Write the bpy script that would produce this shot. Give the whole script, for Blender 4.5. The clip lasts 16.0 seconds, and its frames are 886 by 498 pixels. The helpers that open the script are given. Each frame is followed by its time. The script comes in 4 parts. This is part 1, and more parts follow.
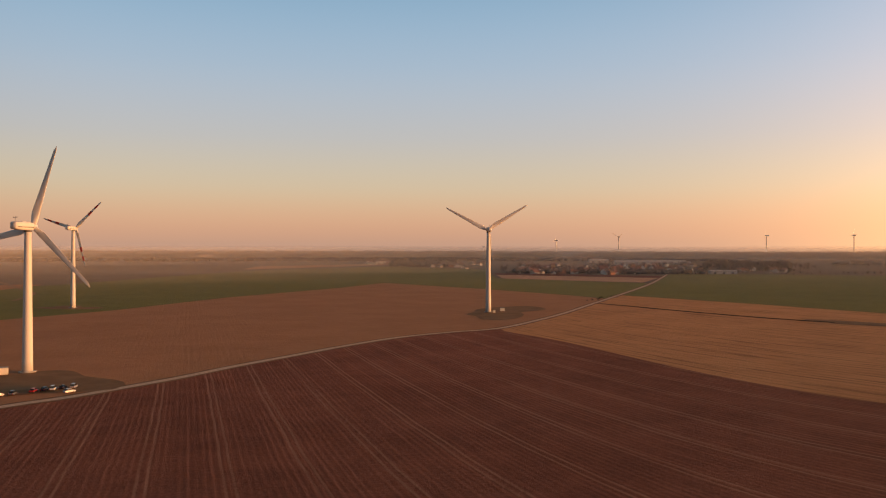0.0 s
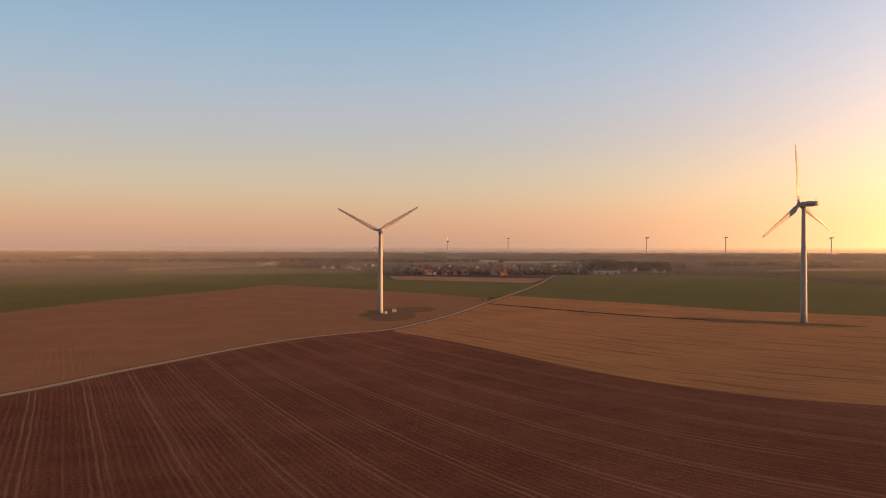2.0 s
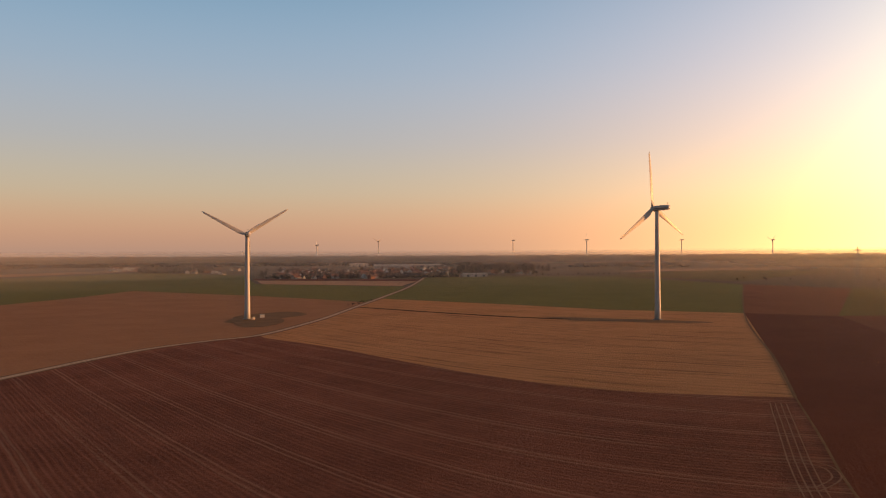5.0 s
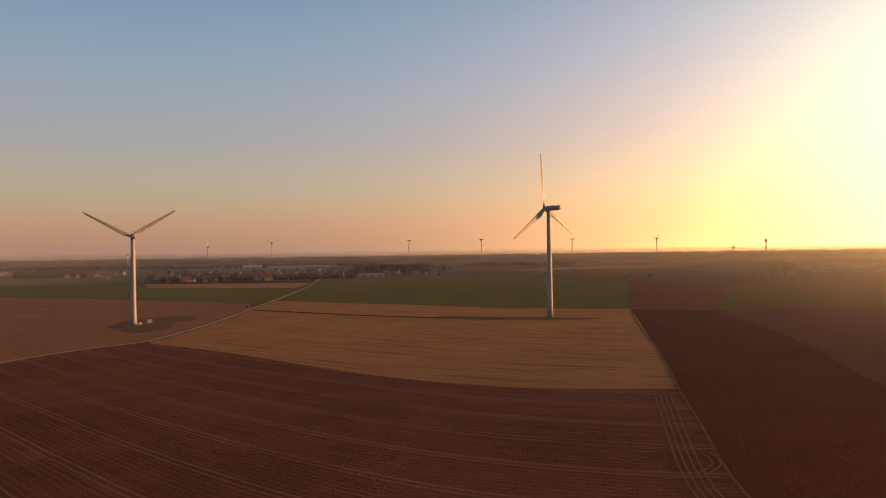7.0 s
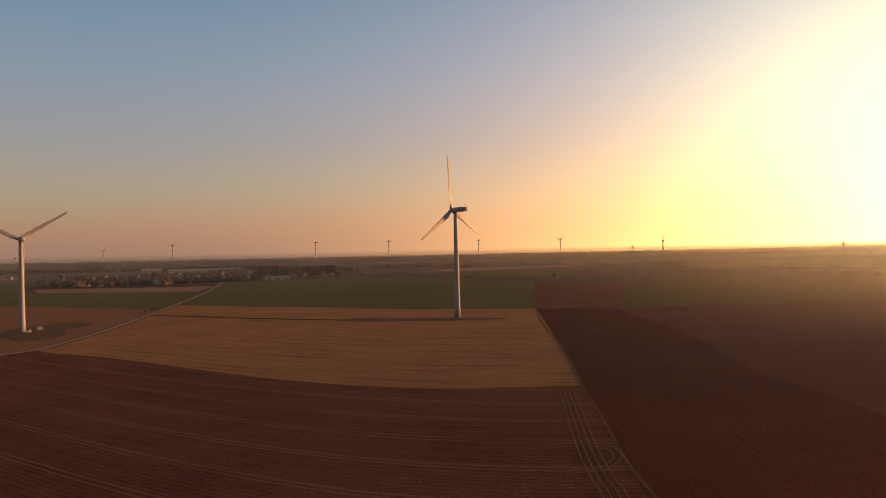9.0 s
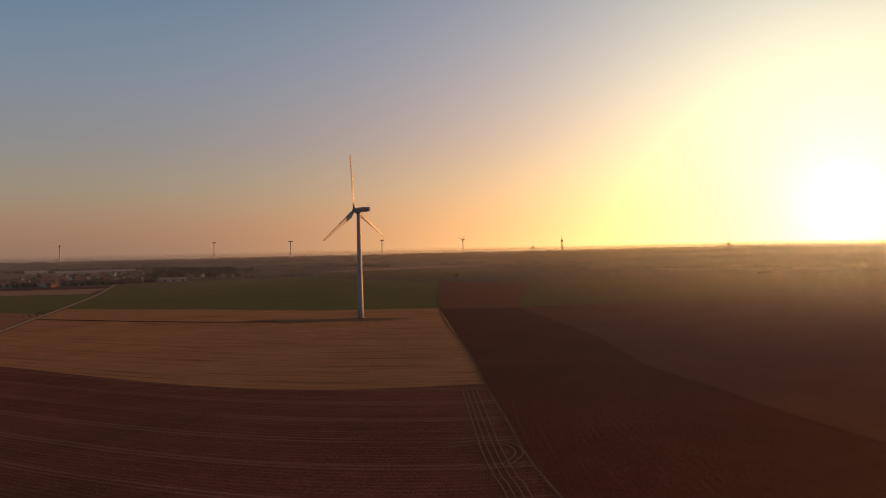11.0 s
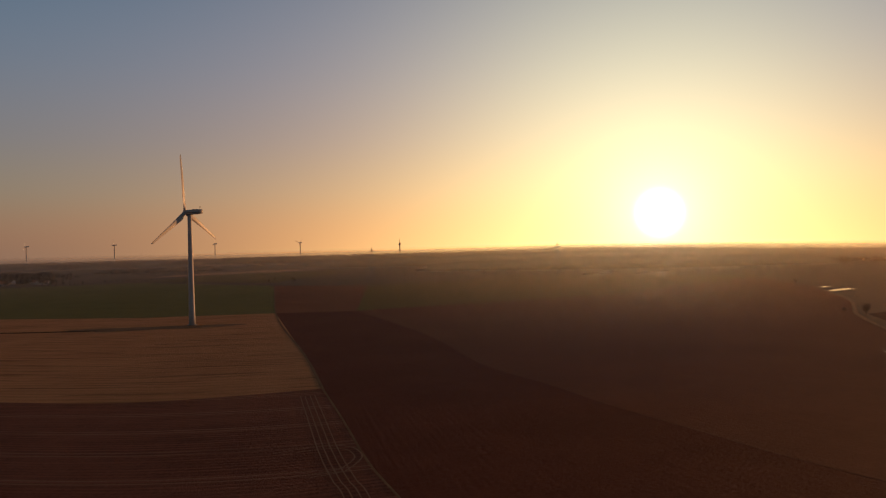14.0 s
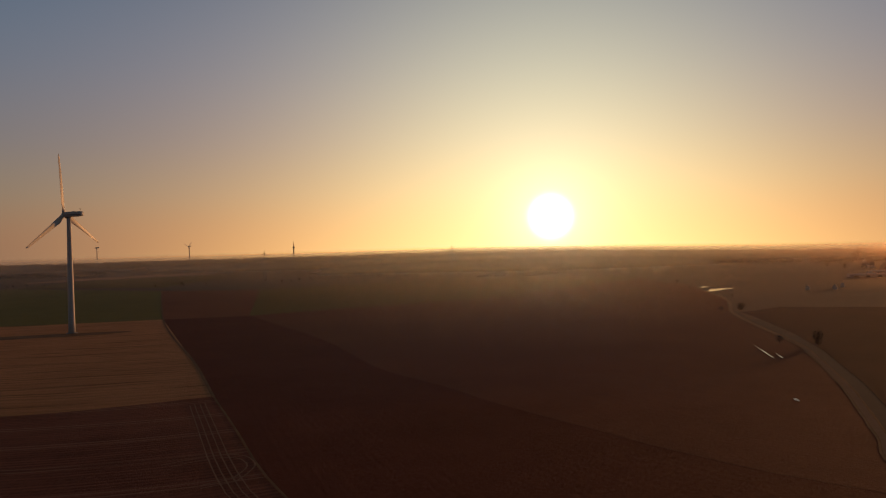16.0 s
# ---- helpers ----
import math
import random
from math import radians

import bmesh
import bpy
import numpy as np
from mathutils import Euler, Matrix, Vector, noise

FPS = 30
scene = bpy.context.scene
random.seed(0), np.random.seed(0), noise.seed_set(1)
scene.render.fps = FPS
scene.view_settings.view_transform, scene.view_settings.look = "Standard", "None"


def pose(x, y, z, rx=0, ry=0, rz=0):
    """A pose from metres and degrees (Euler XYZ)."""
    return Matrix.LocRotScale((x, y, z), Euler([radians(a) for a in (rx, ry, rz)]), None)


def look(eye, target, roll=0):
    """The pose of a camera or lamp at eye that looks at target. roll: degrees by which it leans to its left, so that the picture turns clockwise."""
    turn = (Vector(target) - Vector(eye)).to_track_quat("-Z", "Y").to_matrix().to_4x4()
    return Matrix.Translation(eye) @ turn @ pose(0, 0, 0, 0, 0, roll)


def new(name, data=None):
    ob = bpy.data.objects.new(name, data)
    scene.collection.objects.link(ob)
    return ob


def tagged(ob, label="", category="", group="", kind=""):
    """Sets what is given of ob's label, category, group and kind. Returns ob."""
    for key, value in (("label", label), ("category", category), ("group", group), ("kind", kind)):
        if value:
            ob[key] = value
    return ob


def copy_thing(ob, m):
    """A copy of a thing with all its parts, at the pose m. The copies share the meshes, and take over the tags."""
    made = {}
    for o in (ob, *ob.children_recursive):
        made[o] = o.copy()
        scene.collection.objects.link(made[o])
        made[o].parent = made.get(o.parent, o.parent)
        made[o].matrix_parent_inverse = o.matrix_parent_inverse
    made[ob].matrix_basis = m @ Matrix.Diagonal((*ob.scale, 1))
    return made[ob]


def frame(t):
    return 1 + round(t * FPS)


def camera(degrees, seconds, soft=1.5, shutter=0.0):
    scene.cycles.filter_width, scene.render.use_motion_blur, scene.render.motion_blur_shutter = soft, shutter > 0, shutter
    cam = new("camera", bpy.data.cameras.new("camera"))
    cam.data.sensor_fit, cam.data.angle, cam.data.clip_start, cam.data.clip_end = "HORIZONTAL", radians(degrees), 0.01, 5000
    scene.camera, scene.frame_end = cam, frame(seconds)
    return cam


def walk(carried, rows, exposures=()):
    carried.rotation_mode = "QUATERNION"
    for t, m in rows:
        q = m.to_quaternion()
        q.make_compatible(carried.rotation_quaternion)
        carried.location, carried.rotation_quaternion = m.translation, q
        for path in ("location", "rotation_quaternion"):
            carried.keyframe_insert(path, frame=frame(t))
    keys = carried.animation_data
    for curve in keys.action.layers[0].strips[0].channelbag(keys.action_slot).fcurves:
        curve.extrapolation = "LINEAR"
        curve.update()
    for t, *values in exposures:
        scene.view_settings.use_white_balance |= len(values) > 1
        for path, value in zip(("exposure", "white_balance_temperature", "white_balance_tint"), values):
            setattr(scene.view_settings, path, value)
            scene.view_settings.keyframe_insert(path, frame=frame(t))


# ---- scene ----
# Open farmland with wind turbines at sunset, looked at from a hovering drone that turns to the right.
EYE = (0.0, 0.0, 50.0)
SUN_AZ, SUN_EL = 98.0, 3.8      # degrees clockwise from +y, and above the horizon; the lamp is turned to light the towers as the view shows them
GLOW_AZ, GLOW_EL = 64.8, 2.35    # the seen sun's disc and the middle of the bright dusk glow

cam = camera(58.0, 16.0, soft=1.15)
TURNS = [
    (0.0, 90.19, -0.09, -0.00),
    (0.5, 90.18, -0.01, -1.31),
    (1.0, 90.22, 0.07, -3.35),
    (1.5, 90.28, 0.03, -5.58),
    (2.0, 90.28, -0.15, -7.73),
    (2.5, 90.33, -0.15, -9.30),
    (3.0, 90.40, -0.01, -10.75),
    (3.5, 90.44, 0.13, -12.09),
    (4.0, 90.48, 0.20, -13.78),
    (6.5, 90.46, 0.61, -22.31),
    (7.0, 90.46, 0.81, -24.46),
    (7.5, 90.50, 0.91, -26.36),
    (8.0, 90.54, 1.01, -28.17),
    (8.5, 90.54, 1.12, -29.58),
    (9.0, 90.45, 1.19, -31.08),
    (11.5, 90.28, 1.41, -39.87),
    (12.0, 90.24, 1.49, -41.74),
    (12.5, 90.27, 1.51, -43.59),
    (13.0, 90.25, 1.63, -45.65),
    (13.5, 90.26, 1.61, -47.57),
    (14.0, 90.26, 1.57, -49.56),
    (14.5, 90.26, 1.50, -51.35),
    (15.0, 90.25, 1.75, -53.24),
    (15.5, 90.22, 1.91, -54.94),
    (16.0, 90.27, 1.76, -57.05),
]
EXPOSURES = [(0.0, 0.25, 6700, 10), (3.5, 0.18, 6650, 10), (7.0, -0.2, 6620, 10), (9.0, -0.46, 6560, 10),
             (11.5, -0.86, 6380, 10), (12.5, -1.02, 6320, 10), (14.5, -1.34, 6180, 10), (16.0, -1.54, 6080, 10)]
walk(cam, [(t, pose(*EYE, rx, ry, rz)) for t, rx, ry, rz in TURNS], EXPOSURES)

# ---- sky and sun ----
SUN = Vector((math.sin(radians(SUN_AZ)) * math.cos(radians(SUN_EL)), math.cos(radians(SUN_AZ)) * math.cos(radians(SUN_EL)), math.sin(radians(SUN_EL))))
GLOW = Vector((math.sin(radians(GLOW_AZ)) * math.cos(radians(GLOW_EL)), math.cos(radians(GLOW_AZ)) * math.cos(radians(GLOW_EL)), math.sin(radians(GLOW_EL))))
world = bpy.data.worlds.new("sky")
scene.world = world
world.use_nodes = True
wn, wl = world.node_tree.nodes, world.node_tree.links
wn.clear()


def w_math(op, a, b=0.0):
    t = wn.new("ShaderNodeMath")
    t.operation = op
    for s, v in zip(t.inputs, (a, b)):
        if isinstance(v, bpy.types.NodeSocket):
            wl.new(v, s)
        else:
            s.default_value = v
    return t.outputs[0]


def w_ramp(fac, stops):
    """A smooth run of colours; stops are (degrees above the horizon, colour)."""
    t = wn.new("ShaderNodeValToRGB")
    r = t.color_ramp
    r.interpolation = "B_SPLINE"
    while len(r.elements) < len(stops):
        r.elements.new(0.5)
    for e, (deg, c) in zip(r.elements, stops):
        e.position, e.color = (deg + 5) / 95, (*(v / 10 for v in c), 1)
    wl.new(fac, t.inputs[0])
    return w_scale(t.outputs[0], 10.0)


def w_vec(op, a, b):
    t = wn.new("ShaderNodeVectorMath")
    t.operation = op
    for s, v in zip(t.inputs, (a, b)):
        if isinstance(v, bpy.types.NodeSocket):
            wl.new(v, s)
        else:
            s.default_value = v
    return t.outputs["Value"] if op == "DOT_PRODUCT" else t.outputs[0]


def w_scale(col, fac):
    t = wn.new("ShaderNodeVectorMath")
    t.operation = "SCALE"
    wl.new(col, t.inputs[0])
    if isinstance(fac, bpy.types.NodeSocket):
        wl.new(fac, t.inputs["Scale"])
    else:
        t.inputs["Scale"].default_value = fac
    return t.outputs[0]


# A clear dusk sky: the Nishita sky under an even dusty veil, and the sun's wide aureole.
w_sky = wn.new("ShaderNodeTexSky")
w_sky.sky_type, w_sky.sun_disc = "NISHITA", False
w_sky.sun_elevation, w_sky.sun_rotation = radians(SUN_EL), radians(SUN_AZ)
w_sky.air_density, w_sky.dust_density, w_sky.ozone_density = 1.0, 0.6, 2.0
w_dir = wn.new("ShaderNodeTexCoord").outputs["Generated"]
w_sep = wn.new("ShaderNodeSeparateXYZ")
wl.new(w_dir, w_sep.inputs[0])
w_el = w_math("MULTIPLY", w_math("ARCSINE", w_sep.outputs[2]), 180 / math.pi)
w_fac = w_math("DIVIDE", w_math("ADD", w_el, 5.0), 95.0)
w_far = w_math("MULTIPLY", w_math("ARCCOSINE", w_math("MINIMUM", w_vec("DOT_PRODUCT", w_dir, tuple(GLOW)), 1.0)), 180 / math.pi)
veil = w_ramp(w_fac, [(-5, (0.321, 0.228, 0.200)), (0, (0.402, 0.257, 0.197)), (2, (0.594, 0.308, 0.187)), (4.5, (0.545, 0.455, 0.300)), (8, (0.425, 0.420, 0.425)), (13, (0.325, 0.425, 0.540)), (20, (0.155, 0.320, 0.480)), (34, (0.060, 0.100, 0.152)), (90, (0.045, 0.050, 0.060))])
w_back = wn.new("ShaderNodeMapRange")     # the sky dims towards the side away from the sun
w_back.interpolation_type = "SMOOTHSTEP"
for s, v in zip(w_back.inputs, (w_far, 85.0, 150.0, 1.0, 0.4)):
    if isinstance(v, bpy.types.NodeSocket):
        wl.new(v, s)
    else:
        s.default_value = v
veil = w_scale(veil, w_back.outputs[0])

def w_rgb(c):
    t = wn.new("ShaderNodeCombineXYZ")
    for s, v in zip(t.inputs, c):
        s.default_value = v
    return t.outputs[0]


def w_fall(width, power):
    """Falls off with the angle from the sun."""
    return w_math("EXPONENT", w_math("MULTIPLY", w_math("POWER", w_math("DIVIDE", w_far, width), power), -1.0))


w_low = w_math("EXPONENT", w_math("DIVIDE", w_math("MAXIMUM", w_el, 0.0), -6.0))
wide = w_scale(w_rgb((3.06, 1.25, 0.00)), w_math("MULTIPLY", w_low, w_fall(26.0, 2.0)))
for tint, width, power in (((0.04, 0.03, 0.01), 8.0, 1.0), ((1.2, 1.30, 0.58), 15.0, 2.0), ((0.56, 0.34, 0.30), 30.0, 2.0)):
    wide = w_vec("ADD", wide, w_scale(w_rgb(tint), w_fall(width, power)))
core = w_vec("ADD", w_scale(w_rgb((2.4, 2.0, 1.5)), w_fall(2.5, 1.0)), w_scale(w_rgb((8.00, 8.00, 7.89)), w_fall(1.3, 4.0)))
w_bg = wn.new("ShaderNodeBackground")
wl.new(w_vec("ADD", w_vec("ADD", veil, w_scale(w_sky.outputs[0], 0.004)), w_vec("ADD", wide, core)), w_bg.inputs["Color"])
w_bg.inputs["Strength"].default_value = 1.0
wl.new(w_bg.outputs[0], wn.new("ShaderNodeOutputWorld").inputs["Surface"])

sun_data = bpy.data.lights.new("sun", "SUN")
sun_data.energy, sun_data.angle, sun_data.color = 5.0, radians(4.0), (1.0, 0.42, 0.13)
sun = new("sun", sun_data)
sun.matrix_world = look(SUN * 100, (0, 0, 0))

# ---- materials ----


class Mat:
    """A small builder for procedural materials."""

    def __init__(self, name, rough=0.8, metal=0.0, spec=0.3):
        self.m = bpy.data.materials.new(name)
        self.m.use_nodes = True
        self.n, self.l = self.m.node_tree.nodes, self.m.node_tree.links
        self.b = self.n["Principled BSDF"]
        self.b.inputs["Roughness"].default_value = rough
        self.b.inputs["Metallic"].default_value = metal
        self.b.inputs["Specular IOR Level"].default_value = spec

    def put(self, sock, v):
        if isinstance(v, bpy.types.NodeSocket):
            self.l.new(v, sock)
        else:
            sock.default_value = (*v, 1) if isinstance(v, tuple) and len(v) == 3 and sock.type == "RGBA" else v

    def coord(self, which="Object"):
        return self.n.new("ShaderNodeTexCoord").outputs[which]

    def uv(self):
        sep = self.n.new("ShaderNodeSeparateXYZ")
        self.l.new(self.coord("UV"), sep.inputs[0])
        return sep.outputs[0], sep.outputs[1]

    def join(self, x, y, z=0.0):
        c = self.n.new("ShaderNodeCombineXYZ")
        for s, v in zip(c.inputs, (x, y, z)):
            self.put(s, v)
        return c.outputs[0]

    def noise(self, scale, vec=None, detail=4.0, rough=0.55):
        t = self.n.new("ShaderNodeTexNoise")
        t.inputs["Scale"].default_value, t.inputs["Detail"].default_value, t.inputs["Roughness"].default_value = scale, detail, rough
        self.l.new(vec if vec is not None else self.coord(), t.inputs["Vector"])
        return t.outputs["Fac"]

    def math(self, op, a, b=0.0, c=0.0):
        t = self.n.new("ShaderNodeMath")
        t.operation = op
        for s, v in zip(t.inputs, (a, b, c)):
            self.put(s, v)
        return t.outputs[0]

    def span(self, v, a, b, lo=0.0, hi=1.0):
        t = self.n.new("ShaderNodeMapRange")
        t.interpolation_type = "SMOOTHSTEP"
        for s, q in zip(t.inputs, (v, a, b, lo, hi)):
            self.put(s, q)
        return t.outputs[0]

    def mix(self, fac, a, b):
        t = self.n.new("ShaderNodeMix")
        t.data_type = "RGBA"
        self.put(t.inputs[0], fac)
        self.put(t.inputs[6], a)
        self.put(t.inputs[7], b)
        return t.outputs[2]

    def bump(self, height, dist, strength=1.0):
        t = self.n.new("ShaderNodeBump")
        t.inputs["Distance"].default_value, t.inputs["Strength"].default_value = dist, strength
        self.l.new(height, t.inputs["Height"])
        self.l.new(t.outputs[0], self.b.inputs["Normal"])

    def color(self, c):
        self.put(self.b.inputs["Base Color"], c)
        return self.m


def plain(name, c, rough=0.6, metal=0.0, vary=0.12, scale=1.5):
    """Paint or cladding with faint stains."""
    k = Mat(name, rough, metal, 0.02 if rough >= 0.9 else 0.3)
    n = k.noise(scale)
    lo, hi = tuple(v * (1 - vary) for v in c), tuple(min(1, v * (1 + vary)) for v in c)
    return k.color(k.mix(n, lo, hi))


def field_mat(name, dark, light, row=1.7, tram=17.3, row_amt=0.22, tram_amt=0.75, clod=0.12, patch=0.02, tram_col=None, streak=0.0, bump=0.25):
    """Tilled or sown land: u runs across the drill lines and v along them, in metres."""
    k = Mat(name, 0.95, spec=0.08)
    u, v = k.uv()
    pos = k.coord("Object")
    wob = k.math("MULTIPLY", k.math("SUBTRACT", k.noise(0.02, pos, 2.0), 0.5), 1.6)
    uu = k.math("ADD", u, wob)
    big = k.span(k.noise(patch, pos, 5.0, 0.6), 0.32, 0.68)
    fine = k.span(k.noise(0.85, pos, 6.0, 0.75), 0.3, 0.7)
    mid = k.span(k.noise(clod, pos, 4.0, 0.65), 0.3, 0.7)
    stretch = k.span(k.noise(1.0, k.join(k.math("MULTIPLY", uu, 0.42), k.math("MULTIPLY", v, 0.012)), 4.0, 0.7), 0.3, 0.7)
    base = k.mix(k.math("ADD", k.math("MULTIPLY", big, 0.35), k.math("ADD", k.math("MULTIPLY", mid, 0.2), k.math("MULTIPLY", fine, 0.45))), dark, light)
    wave = k.math("MULTIPLY_ADD", k.math("SINE", k.math("MULTIPLY", uu, 2 * math.pi / row)), 0.5, 0.5)
    rows = k.math("MULTIPLY", k.math("MULTIPLY", wave, stretch), row_amt)
    hi = tuple(min(1.0, c * 1.55) for c in light)
    col = k.mix(rows, base, hi)
    if streak:
        col = k.mix(k.math("MULTIPLY", k.span(stretch, 0.55, 0.95), streak), col, tuple(c * 0.5 for c in dark))
    if tram_amt:
        ph = k.math("ABSOLUTE", k.math("SUBTRACT", k.math("FRACT", k.math("DIVIDE", uu, tram)), 0.5))
        off = k.math("ABSOLUTE", k.math("SUBTRACT", k.math("MULTIPLY", ph, tram), 1.0))
        line = k.math("SUBTRACT", 1.0, k.span(off, 0.12, 0.5))
        worn = k.span(k.noise(0.05, k.join(u, k.math("MULTIPLY", v, 0.35)), 3.0), 0.3, 0.5, 0.35, 1.0)
        col = k.mix(k.math("MULTIPLY", k.math("MULTIPLY", line, worn), tram_amt), col, tram_col or hi)
    if bump:
        k.bump(k.math("ADD", k.math("MULTIPLY", k.math("MULTIPLY", wave, stretch), 0.5), fine), bump)
    return k.color(col)


M_SOIL = field_mat("ploughed_soil", (0.125, 0.038, 0.02), (0.33, 0.115, 0.062), tram_col=(0.52, 0.25, 0.14), tram_amt=0.45, row_amt=0.4)
M_SOIL2 = field_mat("ploughed_soil_dark", (0.12, 0.026, 0.011), (0.185, 0.046, 0.021), row=2.3, tram_amt=0.0, row_amt=0.05, bump=0.1)
# About half as bright as ploughed_soil_dark.
M_SOIL3 = field_mat("ploughed_soil_darkest", (0.055, 0.016, 0.009), (0.09, 0.028, 0.015), row=2.3, tram_amt=0.0, row_amt=0.05, bump=0.1)
M_BROWN = field_mat("bare_brown_soil", (0.36, 0.155, 0.066), (0.50, 0.232, 0.108), row=3.0, tram_amt=0.0, row_amt=0.05, bump=0.15)
M_STUBBLE = field_mat("stubble", (0.45, 0.187, 0.068), (0.67, 0.315, 0.133), row=4.3, tram_amt=0.12, row_amt=0.35, streak=0.75)
M_GREEN = field_mat("winter_wheat", (0.165, 0.142, 0.04), (0.235, 0.20, 0.058), row=3.0, tram=18.0, row_amt=0.06, tram_amt=0.1)
M_OLIVE = field_mat("olive_meadow", (0.15, 0.105, 0.026), (0.21, 0.145, 0.04), tram_amt=0.0, row_amt=0.05)
M_TAN = field_mat("bare_tan_soil", (0.20, 0.059, 0.026), (0.285, 0.096, 0.042), tram_amt=0.0, row_amt=0.1, bump=0.1)
# Darker copy of bare_tan_soil; the sunset haze thinning out is put into its colour.
M_LANEFIELD = field_mat("dimmed_tan_soil", (0.165, 0.047, 0.021), (0.23, 0.074, 0.034), tram_amt=0.0, row_amt=0.1, bump=0.1)
M_PINK = field_mat("pale_fallow", (0.45, 0.22, 0.12), (0.58, 0.32, 0.18), tram_amt=0.0, row_amt=0.1)
M_GROUND = field_mat("far_farmland", (0.12, 0.075, 0.045), (0.22, 0.14, 0.08), tram_amt=0.0, row_amt=0.0, patch=0.0022, clod=0.01, bump=0)


def grass_mat(name, a, b):
    k = Mat(name, 0.95, spec=0.08)
    f = k.noise(0.9, None, 6.0, 0.7)
    g = k.span(k.noise(0.08, None, 3.0), 0.35, 0.65)
    k.bump(f, 0.2)
    return k.color(k.mix(k.math("MULTIPLY_ADD", f, 0.5, k.math("MULTIPLY", g, 0.5)), a, b))


M_GRASS = grass_mat("rough_grass", (0.21, 0.105, 0.045), (0.32, 0.17, 0.078))
M_DRYGRASS = grass_mat("dry_verge", (0.17, 0.08, 0.035), (0.29, 0.145, 0.065))


def track_mat():
    k = Mat("gravel_track", 0.95, spec=0.0)
    u, v = k.uv()
    f = k.noise(1.6, None, 5.0, 0.7)
    ruts = k.math("SUBTRACT", 1.0, k.span(k.math("ABSOLUTE", k.math("SUBTRACT", k.math("ABSOLUTE", u), 0.95)), 0.35, 0.75))
    k.bump(f, 0.1)
    col = k.mix(k.math("MULTIPLY", ruts, k.span(f, 0.25, 0.6, 0.55, 1.0)), (0.46, 0.27, 0.16), (0.78, 0.54, 0.36))
    return k.color(col)


M_TRACK = track_mat()
M_PATH = plain("pale_compacted_soil", (0.36, 0.20, 0.11), 0.95, vary=0.25, scale=0.4)
M_WHITE = plain("white_turbine_paint", (0.63, 0.60, 0.56), 0.42, vary=0.05, scale=0.25)
M_RED = plain("signal_red_paint", (0.52, 0.045, 0.03), 0.45)
M_DARK = plain("dark_grey_metal", (0.07, 0.07, 0.075), 0.5)
M_GREY = plain("grey_concrete", (0.36, 0.34, 0.31), 0.9, vary=0.2)
M_STEEL = plain("galvanised_steel", (0.30, 0.30, 0.30), 0.5, 0.7)

# ---- builders ----


def rise(x, y):
    """The land is level round the turbines, lifts towards the horizon and drops on the right so that its skyline fits
    the camera's view.
    """
    s = min(1.0, max(0.0, (math.hypot(x, y) - 1300) / 3500))
    low = min(1.0, max(0.0, (math.degrees(math.atan2(x, y)) - 58) / 28))
    return 47 * s * s * (3 - 2 * s) * (1 - low * low * (3 - 2 * low))


def lay(x, y):
    """The height at which a thin sheet lies clear of the ground."""
    return rise(x, y) + 0.4 * min(1.0, max(0.0, (math.hypot(x, y) - 1200) / 300))


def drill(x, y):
    """Where a place lies across and along the drill lines, in metres; angles at the eye are stretched so that the lines
    fit the camera's view.
    """
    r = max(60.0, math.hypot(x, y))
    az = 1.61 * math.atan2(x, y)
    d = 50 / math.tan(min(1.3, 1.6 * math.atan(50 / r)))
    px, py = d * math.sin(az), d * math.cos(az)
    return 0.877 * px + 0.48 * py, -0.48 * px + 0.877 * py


def mesh_of(name, verts, faces, mat, smooth=False):
    me = bpy.data.meshes.new(name)
    me.from_pydata([tuple(v) for v in verts], [], faces)
    me.materials.append(mat)
    if smooth:
        me.polygons.foreach_set("use_smooth", [True] * len(me.polygons))
    me.update()
    return me


def thing(name, label, category, m=None, group="", kind=""):
    ob = tagged(new(name), label, category, group, kind)
    if m is not None:
        ob.matrix_basis = m
    return ob


def part(name, me, parent, label="", m=None):
    ob = new(name, me)
    ob.parent = parent
    if m is not None:
        ob.matrix_basis = m
    if label:
        ob["label"] = label
    return ob


